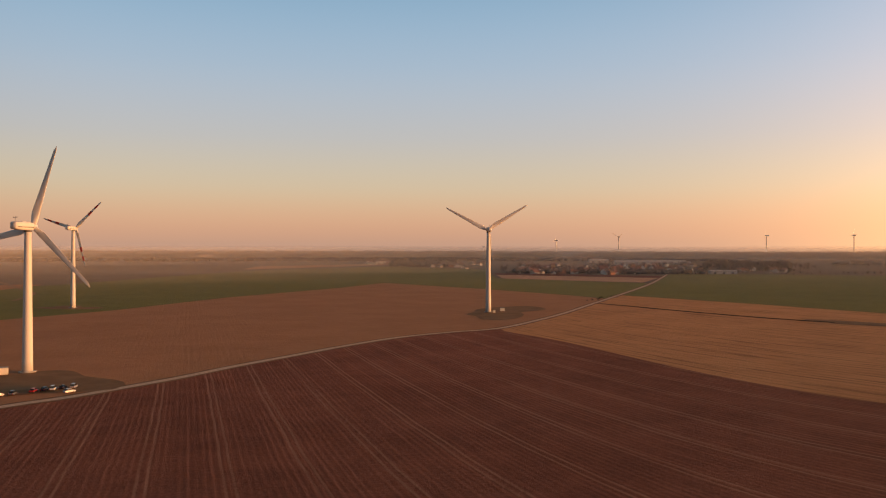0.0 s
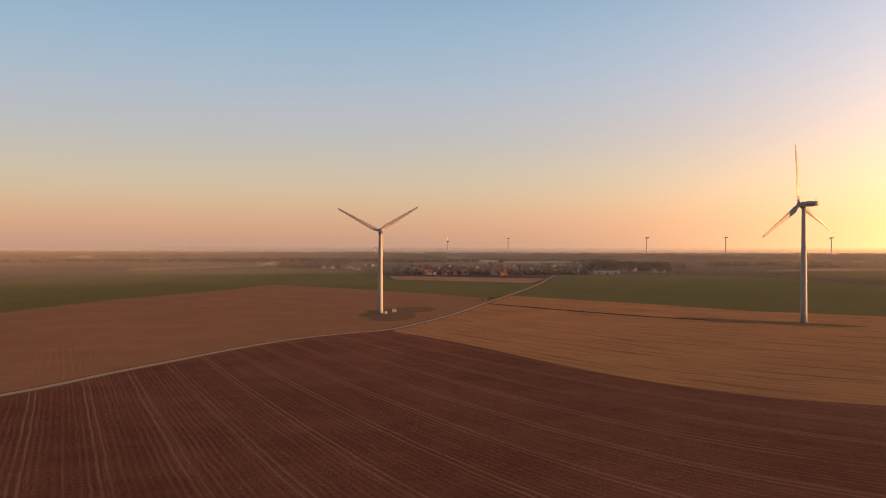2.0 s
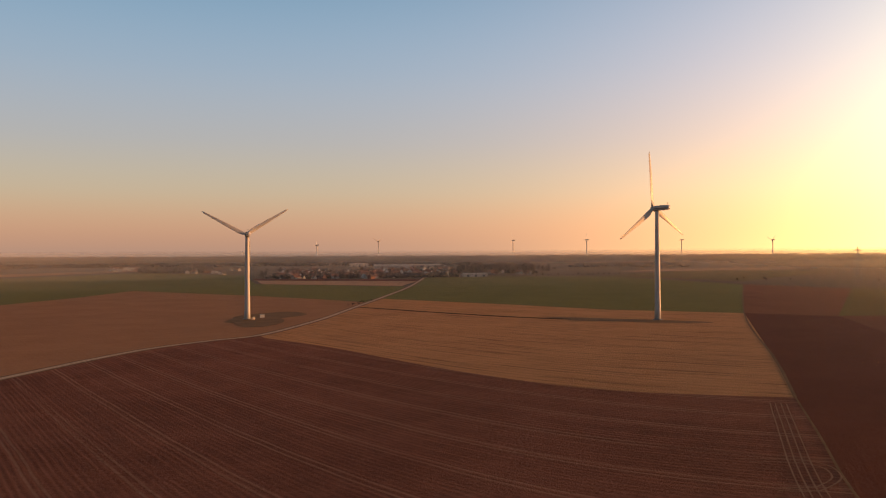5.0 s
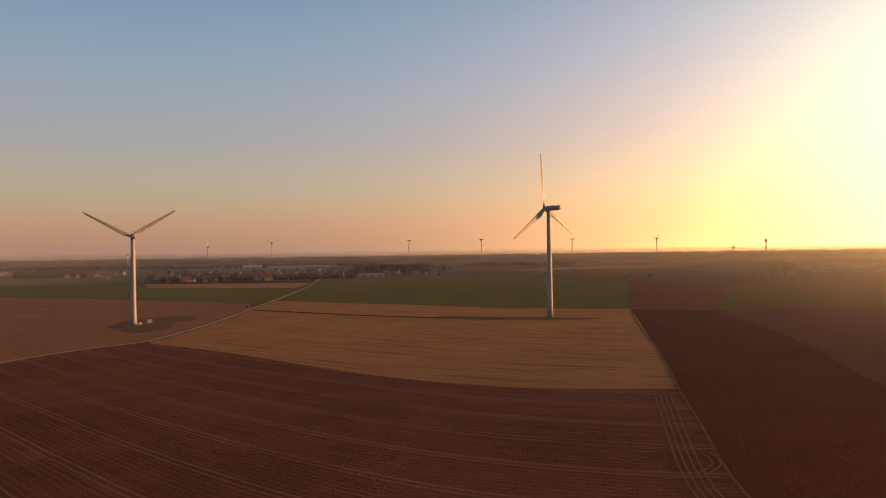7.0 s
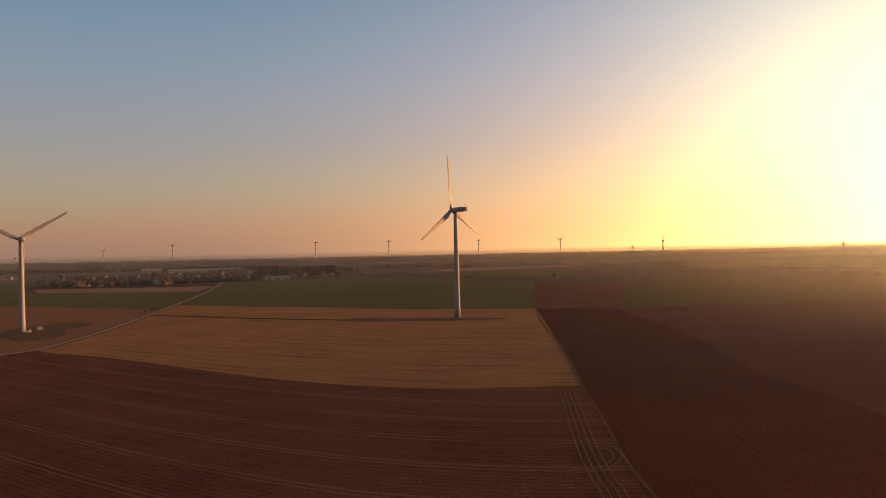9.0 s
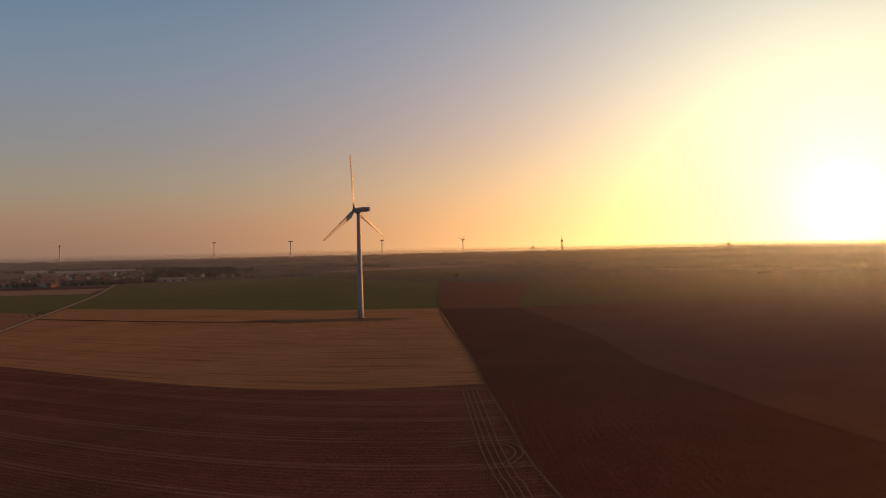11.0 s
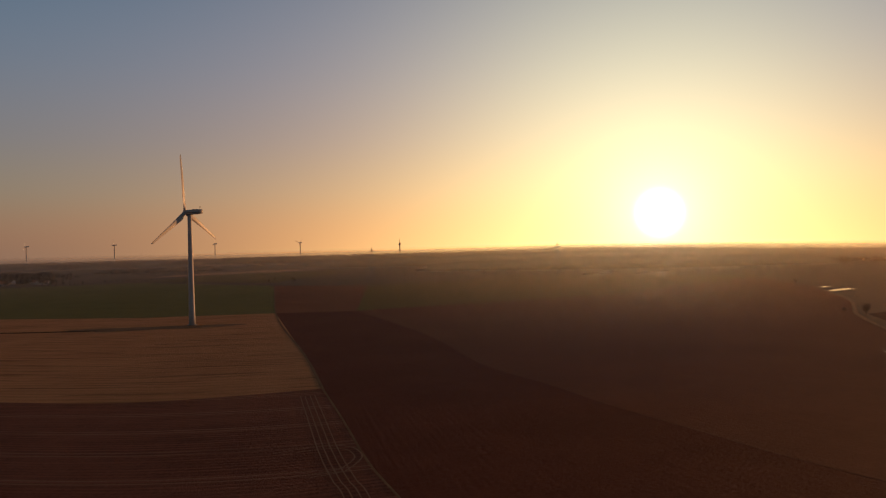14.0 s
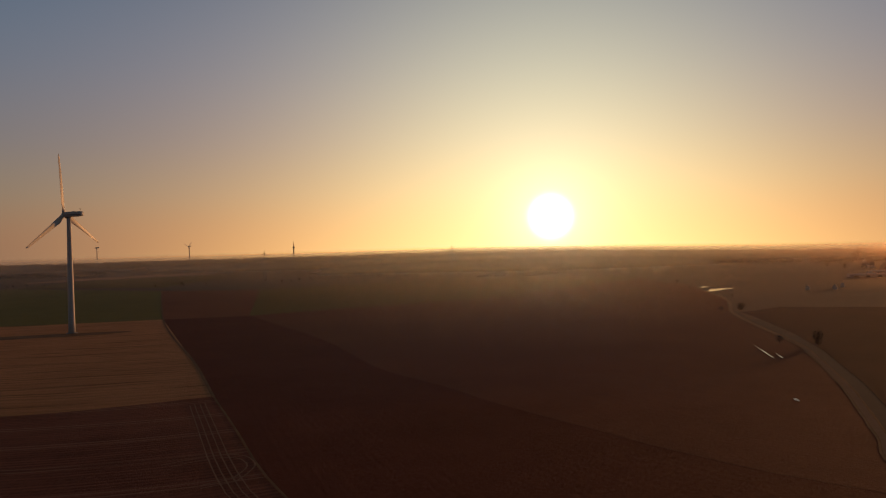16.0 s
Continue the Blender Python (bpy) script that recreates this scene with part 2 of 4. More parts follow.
class Geo:
    """Collects vertices and faces of one mesh."""

    def __init__(self):
        self.v, self.f = [], []

    def add(self, verts, faces):
        o = len(self.v)
        self.v += [tuple(p) for p in verts]
        self.f += [tuple(o + i for i in f) for f in faces]
        return self

    def box(self, x0, y0, z0, x1, y1, z1, top=1.0):
        """A box whose top may be narrower."""
        cx, cy = (x0 + x1) / 2, (y0 + y1) / 2
        q = [(x0, y0, z0), (x1, y0, z0), (x1, y1, z0), (x0, y1, z0)]
        q += [(cx + (x - cx) * top, cy + (y - cy) * top, z1) for x, y, _ in q]
        return self.add(q, [(3, 2, 1, 0), (4, 5, 6, 7), (0, 1, 5, 4), (1, 2, 6, 5), (2, 3, 7, 6), (3, 0, 4, 7)])

    def rings(self, rings, caps=True):
        """Skin over closed rings of equal count."""
        n, o = len(rings[0]), 0
        v = [p for r in rings for p in r]
        f = [(i * n + j, i * n + (j + 1) % n, (i + 1) * n + (j + 1) % n, (i + 1) * n + j) for i in range(len(rings) - 1) for j in range(n)]
        if caps:
            f += [tuple(range(n - 1, -1, -1)), tuple(range((len(rings) - 1) * n, len(rings) * n))]
        return self.add(v, f)

    def lathe(self, profile, n=24, axis="z"):
        def turn(r, h, a):
            c, s = r * math.cos(a), r * math.sin(a)
            return (c, s, h) if axis == "z" else (c, h, s)
        rr = [[turn(r, h, 2 * math.pi * j / n * (1 if axis == "z" else -1)) for j in range(n)] for r, h in profile]
        return self.rings(rr)

    def bar(self, a, b, w):
        """A straight square bar from a to b."""
        a, b = Vector(a), Vector(b)
        d = (b - a).normalized()
        s = d.cross((0, 0, 1) if abs(d.z) < 0.95 else (1, 0, 0)).normalized() * w / 2
        t = d.cross(s)
        return self.rings([[p + s + t, p - s + t, p - s - t, p + s - t] for p in (a, b)])

    def mesh(self, name, mat, smooth=False):
        return mesh_of(name, self.v, self.f, mat, smooth)


def bevelled(me, width, segs=2):
    bm = bmesh.new()
    bm.from_mesh(me)
    bmesh.ops.bevel(bm, geom=list(bm.edges), offset=width, segments=segs, affect="EDGES", profile=0.5)
    bm.to_mesh(me)
    bm.free()
    return me


# ---- ground and fields ----


def smooth_line(pts, steps=6):
    """A rounded line through the given corners."""
    p = [Vector(q) for q in pts]
    p = [p[0] * 2 - p[1], *p, p[-1] * 2 - p[-2]]
    out = []
    for i in range(1, len(p) - 2):
        for s in range(steps):
            t = s / steps
            out.append(0.5 * (2 * p[i] + (p[i + 1] - p[i - 1]) * t + (2 * p[i - 1] - 5 * p[i] + 4 * p[i + 1] - p[i + 2]) * t * t
                              + (3 * p[i] - p[i - 1] - 3 * p[i + 1] + p[i + 2]) * t ** 3))
    return out + [p[-2]]


def build_ground():
    radii = [0, 40, 90, 150, 220, 320, 450, 620, 820, 1050, 1300] + [1300 + 150 * i for i in range(1, 25)]
    n = 180
    verts = [(0, 0, 0)]
    for r in radii[1:]:
        for j in range(n):
            a = 2 * math.pi * j / n
            x, y = r * math.sin(a), r * math.cos(a)
            verts.append((x, y, rise(x, y)))
    faces = [(0, 1 + (j + 1) % n, 1 + j) for j in range(n)]
    for i in range(len(radii) - 2):
        a, b = 1 + i * n, 1 + (i + 1) * n
        faces += [(a + j, a + (j + 1) % n, b + (j + 1) % n, b + j) for j in range(n)]
    me = mesh_of("ground", verts, faces, M_GROUND, True)
    tagged(new("ground", me), "wide level farmland reaching to the horizon", "ground", kind="structure")


FIELD_COUNT = 0


def field(name, pts, mat, label, cell=25.0, across=True, lift=None):
    """One field: its outline, laid a few centimetres over the ground, with drill lines across or along."""
    global FIELD_COUNT
    FIELD_COUNT += 1
    h = lift if lift is not None else 0.01 + 0.005 * FIELD_COUNT
    bm = bmesh.new()
    vs = [bm.verts.new((p[0], p[1], 0)) for p in pts]
    bm.faces.new(vs)
    xs, ys = [p[0] for p in pts], [p[1] for p in pts]
    far = max(math.hypot(*p[:2]) for p in pts)
    step = cell if far < 900 else max(cell, 60.0)
    for axis, lo, hi in ((0, min(xs), max(xs)), (1, min(ys), max(ys))):
        q = math.floor(lo / step) * step + step
        while q < hi:
            co, no = [0, 0, 0], [0, 0, 0]
            co[axis], no[axis] = q, 1
            bmesh.ops.bisect_plane(bm, geom=bm.verts[:] + bm.edges[:] + bm.faces[:], plane_co=co, plane_no=no)
            q += step
    bmesh.ops.triangulate(bm, faces=bm.faces[:])
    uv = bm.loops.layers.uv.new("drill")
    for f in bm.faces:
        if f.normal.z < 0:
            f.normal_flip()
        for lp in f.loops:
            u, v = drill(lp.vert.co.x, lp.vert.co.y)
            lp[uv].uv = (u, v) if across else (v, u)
    for v in bm.verts:
        v.co.z = lay(v.co.x, v.co.y) + h
    me = bpy.data.meshes.new(name)
    bm.to_mesh(me)
    bm.free()
    me.materials.append(mat)
    return tagged(new(name, me), label, "field", kind="structure")


def ribbon(name, pts, width, mat, label, lift, category="track", steps=6, ragged=0.0):
    """A track along a rounded line; u runs across it from its middle, in metres."""
    line = smooth_line([(p[0], p[1]) for p in pts], steps)
    verts, faces, uvs, run = [], [], [], 0.0
    rnd = random.Random(len(pts))
    for i, p in enumerate(line):
        d = (line[min(i + 1, len(line) - 1)] - line[max(i - 1, 0)]).normalized()
        s = Vector((d.y, -d.x))
        if i:
            run += (p - line[i - 1]).length
        for q in (-1, -0.5, 0, 0.5, 1):
            w = width / 2 * q * (1 + (rnd.random() - 0.5) * ragged)
            c = p + s * w
            verts.append((c.x, c.y, lay(c.x, c.y) + lift))
            uvs.append((width / 2 * q, run))
    for i in range(len(line) - 1):
        faces += [(i * 5 + j, i * 5 + j + 1, i * 5 + j + 6, i * 5 + j + 5) for j in range(4)]
    me = mesh_of(name, verts, faces, mat)
    layer = me.uv_layers.new(name="track")
    layer.data.foreach_set("uv", [c for lp in me.loops for c in uvs[lp.vertex_index]])
    return tagged(new(name, me), label, category, kind="structure")


ROAD = [(-190, 170), (-145, 250), (-128, 273), (-116, 294), (-104, 316), (-90, 348), (-72, 383), (-50, 426), (-25, 466), (6, 497), (37, 522),
        (72, 590), (104, 664), (147, 778), (175, 850), (252, 1053), (332, 1272), (474, 1690)]
LOW = [(39, 503), (69, 440), (102, 344), (129, 287), (146, 265), (166, 250), (199, 231)]
DOWN = [(199, 231), (163, 180), (137, 144), (121, 119), (95, 75), (70, 0), (40, -150)]
EDGE = [(445, 577), (495, 525), (367, 328), (283, 222), (252, 166), (228, 127), (207, 86), (192, 56), (178, 10), (150, -150)]
LANE = [(1190, 408), (1010, 290), (882, 235), (747, 180), (660, 156), (606, 142), (541, 118), (435, 74), (400, 61), (310, 36), (262, 25), (230, 18), (190, 8), (120, -40)]

build_ground()
road_line = [tuple(p) for p in smooth_line(ROAD[:11], 3)]
low_line = [tuple(p) for p in smooth_line(LOW, 4)]
down_line = [tuple(p) for p in smooth_line(DOWN, 3)]
edge_line = [tuple(p) for p in smooth_line(EDGE[1:], 3)]
lane_line = [tuple(p) for p in smooth_line(LANE, 2)]
field("field_1", road_line + low_line + down_line[1:] + [(-260, -150), (-260, 100)], M_SOIL, "ploughed reddish-brown field with pale wheel tracks", 12.0)
field("field_2", [(37, 522), (72, 590), (104, 664), (147, 778), (175, 850), (203, 928), (296, 777), (360, 657), (445, 577), (266, 323)] + low_line[::-1],
      M_STUBBLE, "golden stubble field with faint cutting lines", 20.0)
field("field_3", down_line + [(150, -150)] + edge_line[::-1] + [(445, 577), (266, 323)], M_SOIL2, "dark freshly ploughed red-brown field", 15.0, across=False)
field("field_4", [tuple(p) for p in smooth_line(ROAD[:15], 3)][::-1] + [(-300, 120), (-460, 380), (-320, 577), (-278, 673), (-234, 863), (-142, 1096), (-94, 1274), (57, 1067), (140, 930)],
      M_BROWN, "bare brown field round the turbines", 30.0)
field("field_5", [(203, 928), (252, 1053), (332, 1272), (474, 1690), (650, 1700), (880, 1590), (868, 1128), (445, 577), (360, 657), (296, 777)], M_GREEN, "green winter wheat field", 40.0)
field("field_6", [(445, 577), (868, 1128), (905, 935), (495, 525)], M_TAN, "bare brown field strip", 30.0, across=False)
field("field_7", [(495, 525), (905, 935), (1350, 820), (1290, 440), (800, 420)], M_OLIVE, "olive-green meadow in low sun", 40.0)
field("field_8", [(495, 525), (800, 420), (1230, 425)] + lane_line + [(150, -150)] + edge_line[::-1], M_LANEFIELD, "bare tan field beside a lane", 25.0, across=False)
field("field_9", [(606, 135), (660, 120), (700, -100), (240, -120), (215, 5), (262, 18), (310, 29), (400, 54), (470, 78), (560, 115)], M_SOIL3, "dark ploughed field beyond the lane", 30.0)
field("field_10", [(-94, 1274), (-93, 1562), (99, 1458), (107, 1985), (-148, 2229), (-448, 1869), (-525, 1534), (-566, 1171), (-640, 1000), (-640, 500), (-460, 380), (-320, 577), (-278, 673), (-234, 863), (-142, 1096)],
      M_GREEN, "dull green winter wheat field", 60.0)
field("field_11", [(-94, 1274), (57, 1067), (140, 930), (178, 855), (252, 1050), (325, 1272), (110, 1470), (-93, 1562)], M_GREEN, "bright green winter wheat field", 50.0)
field("field_12", [(110, 1475), (325, 1300), (405, 1500), (112, 1665)], M_PINK, "pale fallow field strip", 50.0)
field("field_13", [(112, 1668), (406, 1503), (440, 1600), (112, 1780)], M_SOIL2, "dark brown field strip", 50.0)
field("field_14", [(-490, 1960), (-165, 2350), (-150, 2520), (-505, 2170)], M_PINK, "pale sandy field strip", 60.0)
field("field_15", [(900, 1640), (1320, 1900), (1500, 1600), (960, 1250)], M_OLIVE, "hazy olive meadow", 80.0)
field("field_16", [(1000, 1850), (1250, 1960), (1600, 1900), (1560, 1760)], M_PINK, "pale hazy fallow field", 80.0)
field("field_17", [(-700, 900), (-640, 1180), (-590, 1180), (-560, 1000)], M_BROWN, "small brown field", 60.0)

ribbon("verge", ROAD, 8, M_DRYGRASS, "dry grass verge along the farm track", 0.11, "verge", ragged=0.2)
ribbon("track_1", ROAD, 4.6, M_TRACK, "pale gravel farm track with two wheel ruts", 0.13)
ribbon("verge", LANE, 3.6, M_GRASS, "rough grass verge along the lane", 0.125, "verge", ragged=0.15)
ribbon("track_2", LANE, 2.1, M_PATH, "pale narrow farm lane", 0.14)
ribbon("verge", DOWN[:5] + [(80, 40)], 0.7, M_DRYGRASS, "dry grass margin between two fields", 0.11, "verge", ragged=0.25)
ribbon("verge", [(199, 231), (266, 323), (445, 577), (868, 1128)], 1.3, M_DRYGRASS, "dry grass margin along the stubble", 0.11, "verge", ragged=0.25)
ribbon("ditch", [(150, 776), (205, 672), (243, 610), (282, 563)], 7.0, plain("dark_damp_soil", (0.045, 0.03, 0.02), 0.95), "dark shallow ditch through the stubble", 0.115, "ditch", ragged=0.6)


def patch(name, cx, cy, rx, ry, turn, mat, label, lift, n=40, seed=1, rough=0.25, category="grass"):
    """An uneven flat patch of grass, bare earth or standing water."""
    rnd = random.Random(seed)
    ph = [rnd.random() * 6.28 for _ in range(4)]
    verts = [(cx, cy, lay(cx, cy) + lift)]
    for j in range(n):
        a = 2 * math.pi * j / n
        k = 1 + rough * sum(math.sin((i + 2) * a + ph[i]) / (i + 2) for i in range(4))
        x, y = rx * k * math.cos(a), ry * k * math.sin(a)
        c, s = math.cos(radians(turn)), math.sin(radians(turn))
        px, py = cx + x * c - y * s, cy + x * s + y * c
        verts.append((px, py, lay(px, py) + lift))
    me = mesh_of(name, verts, [(0, 1 + j, 1 + (j + 1) % n) for j in range(n)], mat)
    return tagged(new(name, me), label, category, kind="structure")


patch("grass_1", -158, 300, 26, 36, 20, M_GRASS, "rough grass round a turbine foot", 0.15, seed=3, rough=0.5)
patch("grass_2", 52, 668, 30, 62, -25, M_GRASS, "rough grass round a turbine foot", 0.15, seed=5, rough=0.5)
patch("grass_3", 312, 545, 52, 17, -40, M_GRASS, "rough grass strip at a turbine foot", 0.15, seed=7, rough=0.4)
patch("grass_4", -330, 704, 26, 20, 0, M_GRASS, "rough grass round a turbine foot", 0.15, seed=9, rough=0.5)
patch("bare_1", -148, 282, 17, 6, 45, M_DRYGRASS, "worn parking place of dry earth", 0.17, seed=11, category="gravel")

# Wheel tracks of the headland: two passes and a turning loop.
M_RUT = plain("pressed_dry_soil", (0.36, 0.18, 0.10), 0.95, vary=0.3, scale=0.6)
HEADLAND = [(186, 224), (158, 186), (136, 156), (121, 134), (115, 124), (95, 95)]
for off in (-2.4, -0.7, 1.1, 2.7):
    ribbon("wheel_track", [(x - off * 0.77, y - off * -0.64) for x, y in HEADLAND], 0.36, M_RUT, "dry wheel track pressed into the field headland", 0.10 + abs(off) * 0.0004, "wheel track", ragged=0.6)
LOOP = [(126, 166), (139, 161), (142, 155), (140, 149), (136, 144), (129, 140), (124, 138.5), (117, 141)]
for k in (1.0, 0.8):
    ribbon("wheel_track", [(129 + (x - 129) * k, 150 + (y - 150) * k) for x, y in LOOP], 0.42, M_RUT, "curved wheel track of a turning tractor", 0.115 + 0.005 * k, "wheel track", ragged=0.5)
ribbon("track_3", [(-702, 1268), (-576, 1081), (-480, 937), (-430, 800)], 5.0, M_PATH, "pale farm path between fields", 0.14, "track", ragged=0.2)

# Standing water.
k = Mat("still_water", 0.03, spec=0.6)
k.bump(k.noise(0.6, None, 2.0), 0.004)
M_WATER = k.color((0.02, 0.022, 0.022))
for i, (cx, cy, rx, ry, turn) in enumerate([(905, 226, 30, 7, -10), (962, 256, 12, 5, 0), (384, 76, 20, 0.4, 20.7), (374, 68, 8, 0.28, 20), (272, 45, 3, 0.45, 30),
                                            (1500, 620, 22, 5, 0), (1750, 760, 30, 4, 5)]):
    patch("puddle_%d" % (i + 1), cx, cy, rx, ry, turn, M_WATER, "still puddle mirroring the evening sky", 0.18, seed=20 + i, rough=0.5, category="puddle")

# ---- wind turbines ----


def blade_mesh(length, mat, s0=0.0, s1=1.0, grow=1.0):
    """A rotor blade from its root at z=0 outwards: round root, wide shoulder, thin twisted tip."""
    g, rings, n = Geo(), [], 12
    for i in range(19):
        s = s0 + (s1 - s0) * i / 18
        root = max(0.0, 1 - s / 0.16)
        chord = 0.052 * root + (1 - root) * (0.034 + 0.072 * (1 - s) ** 1.15) * (1 if s < 0.97 else max(0.15, (1.001 - s) / 0.031))
        thick = chord * (root * 1.0 + (1 - root) * (0.24 - 0.12 * s))
        tw = radians(20 * (1 - s) ** 2 - 2)
        sweep = 0.028 * length * s * s
        ring = []
        for j in range(n):
            a = 2 * math.pi * j / n
            x = math.cos(a) * chord / 2 - (1 - root) * chord * 0.16
            y = math.sin(a) * thick / 2 * (1 if root > 0.5 else (0.55 + 0.45 * math.cos(a)))
            x, y = x * length * grow, y * length * grow
            ring.append((x * math.cos(tw) - y * math.sin(tw), x * math.sin(tw) + y * math.cos(tw) + sweep, s * length))
        rings.append(ring)
    return g.rings(rings).mesh("blade", mat, True)


def turbine(place, hub, length, facing, clock, label, base_w, top_w, red=False, nac=11.0, fine=True, group="wind turbines"):
    """A three-bladed wind turbine; facing is the compass turn of its rotor from +y to the left, clock the first blade's angle from upright."""
    x, y = place
    t = thing("wind_turbine", label, "wind turbine", pose(x, y, rise(x, y) + 0.1), group)
    n = 32 if fine else 14
    prof = [(base_w / 2 + (top_w - base_w) / 2 * (i / 12) ** 0.9, (hub - 1.9) * i / 12) for i in range(13)]
    part("tower", Geo().lathe(prof, n).mesh("tower", M_WHITE, True), t)
    if fine:
        part("plinth", bevelled(Geo().lathe([(base_w * 0.78, -0.4), (base_w * 0.78, 0.5)], 32).mesh("plinth", M_GREY), 0.05, 1), t, "grey concrete foundation ring")
        for z in (0.33, 0.66):
            r = base_w / 2 + (top_w - base_w) / 2 * z ** 0.9 + 0.025
            part("flange", Geo().lathe([(r, hub * z - 0.1), (r, hub * z + 0.1)], 32).mesh("flange", M_WHITE), t)
        a = radians(200)
        part("tower_door", bevelled(Geo().box(-0.5, -0.14, 0.6, 0.5, 0.1, 2.8).mesh("tower_door", M_DARK), 0.03, 1), t, "dark grey steel door",
             pose(0, 0, 0, 0, 0, math.degrees(a)) @ pose(0, -base_w / 2 + 0.02, 0))
        g = Geo()
        for i in range(6):
            g.box(-0.9, -base_w / 2 - 0.35 - 0.3 * i, -0.2, 0.9, -base_w / 2 - 0.05 - 0.3 * i, 0.55 - 0.1 * i)
        part("steps", g.mesh("steps", M_STEEL), t, "", pose(0, 0, 0, 0, 0, math.degrees(a)))
    turn = pose(0, 0, hub, 0, 0, facing)
    w = top_w * 0.62
    ov = top_w * 0.95
    rings = []
    for yy, sx, z0, z1 in ((ov, 0.62, -0.62, 0.62), (ov - 0.6, 0.95, -0.95, 0.95), (0, 1.0, -1.0, 1.05), (-nac * 0.45, 1.0, -1.0, 1.1), (-nac * 0.78, 0.93, -0.75, 1.05), (-nac * 0.82, 0.7, -0.45, 0.8)):
        r = []
        for j in range(16):
            a = 2 * math.pi * j / 16
            c, s = math.cos(a), math.sin(a)
            c, s = math.copysign(abs(c) ** 0.45, c), math.copysign(abs(s) ** 0.45, s)
            r.append((c * w * sx, yy, s * w * (z1 if s > 0 else -z0)))
        rings.append(r)
    nacelle = part("nacelle", Geo().rings(rings[::-1]).mesh("nacelle", M_WHITE, True), t, "", turn)
    if fine:
        for sgn in (-1, 1):
            part("side_stripe", Geo().box(-0.03, -nac * 0.76, -0.3 * w, 0.03, ov - 1.0, -0.12 * w).mesh("side_stripe", M_DARK), nacelle, "dark grey stripe", pose(sgn * w * 1.035, 0, 0.0))
        g = Geo().bar((0, 0, 0), (0, 0, 2.2), 0.1).bar((-0.7, 0, 1.6), (0.7, 0, 1.6), 0.07).box(-0.8, -0.12, 1.6, -0.6, 0.12, 2.0).box(0.6, -0.12, 1.6, 0.8, 0.12, 2.0)
        part("wind_vane", g.mesh("wind_vane", M_DARK), nacelle, "small dark weather mast", pose(0, -nac * 0.7, w))
        part("roof_hatch", bevelled(Geo().box(-0.8, -1.2, 0, 0.8, 1.2, 0.25).mesh("roof_hatch", M_WHITE), 0.05, 1), nacelle, "", pose(0, -nac * 0.3, w * 1.06))
        part("yaw_ring", Geo().lathe([(top_w * 0.56, -2.2), (top_w * 0.56, -w)], 28).mesh("yaw_ring", M_DARK, True), t, "dark yaw bearing ring", pose(0, 0, hub))
    hr = top_w * 0.52
    hubm = turn @ pose(0, ov, 0)
    part("hub", Geo().lathe([(hr * 0.9, 0.0), (hr, 0.5), (hr, 1.7), (hr * 0.82, 2.5), (hr * 0.5, 3.0), (hr * 0.08, 3.25)], 20, "y").mesh("hub", M_WHITE, True), t, "", hubm)
    me = blade_mesh(length, M_WHITE)
    bands = [blade_mesh(length, M_RED, a, b, 1.06) for a, b in ((0.50, 0.62), (0.74, 0.86))] if red else []
    for i in range(3):
        b = part("blade", me, t, "white blade with red bands" if red else "", hubm @ pose(0, 1.1, 0, 0, clock + 120 * i, 0))
        for q in bands:
            part("red_band", q, b, "red painted band")
    return t


def polar(az, r):
    return (r * math.sin(radians(az)), r * math.cos(radians(az)))


turbine(polar(32.03, 638), 85.9, 44.5, 20, -3, "tall white wind turbine with dark nacelle stripe beside stubble", 4.9, 3.0, nac=14)
turbine(polar(3.25, 661), 68.0, 39.5, 2, 58, "white wind turbine in a bare brown field", 4.7, 2.9)
turbine(polar(-27.45, 371), 60.0, 35.0, -5, 16, "white wind turbine beside parked cars and a kiosk", 4.3, 2.7, nac=12)
turbine(polar(-24.83, 772), 69.7, 34.0, -10, 46, "white wind turbine with red-banded blades in a field", 4.3, 2.7, red=True)
for az, r, el, clock, face in ((8.06, 3100, 0.81, 20, 60), (12.4, 3000, 1.05, 60, 30), (22.03, 2900, 1.09, 0, 75), (27.22, 2950, 1.09, 30, 70), (33.65, 3000, 1.03, 10, 62), (39.45, 3050, 0.97, 50, 45), (2.9, 3500, 0.35, 15, 50)):
    px, py = polar(az, r)
    hub = 50 + r * math.tan(radians(el)) - rise(px, py)
    turbine((px, py), hub, min(27, hub * 0.31), -az + face, clock, "distant pale wind turbine in the haze", 4.2, 2.6, fine=False, group="distant wind turbines")


# ---- kiosk boxes and cars at the turbine feet ----
def kiosk(place, w, d, h, turn):
    t = thing("transformer_kiosk", "small pale transformer kiosk beside a turbine", "kiosk", pose(*place, 0.14, 0, 0, turn), "transformer kiosks")
    part("body", bevelled(Geo().box(-w / 2, -d / 2, 0, w / 2, d / 2, h).mesh("body", plain("kiosk_render", (0.72, 0.66, 0.55), 0.8)), 0.04, 1), t)
    part("roof", bevelled(Geo().box(-w / 2 - 0.15, -d / 2 - 0.15, h, w / 2 + 0.15, d / 2 + 0.15, h + 0.22, 0.94).mesh("roof", M_GREY), 0.04, 1), t, "grey flat roof")
    for sx in (-0.5, 0.5):
        part("door", bevelled(Geo().box(sx * w / 2 - w * 0.2, -d / 2 - 0.05, 0.15, sx * w / 2 + w * 0.2, -d / 2 + 0.02, h * 0.85).mesh("door", M_DARK), 0.02, 1), t, "dark louvred door")


kiosk((-178, 323), 4.2, 3.0, 2.7, 205)
kiosk((50, 672), 3.6, 2.6, 2.5, 180)
kiosk((42, 655), 1.8, 1.6, 1.9, 190)

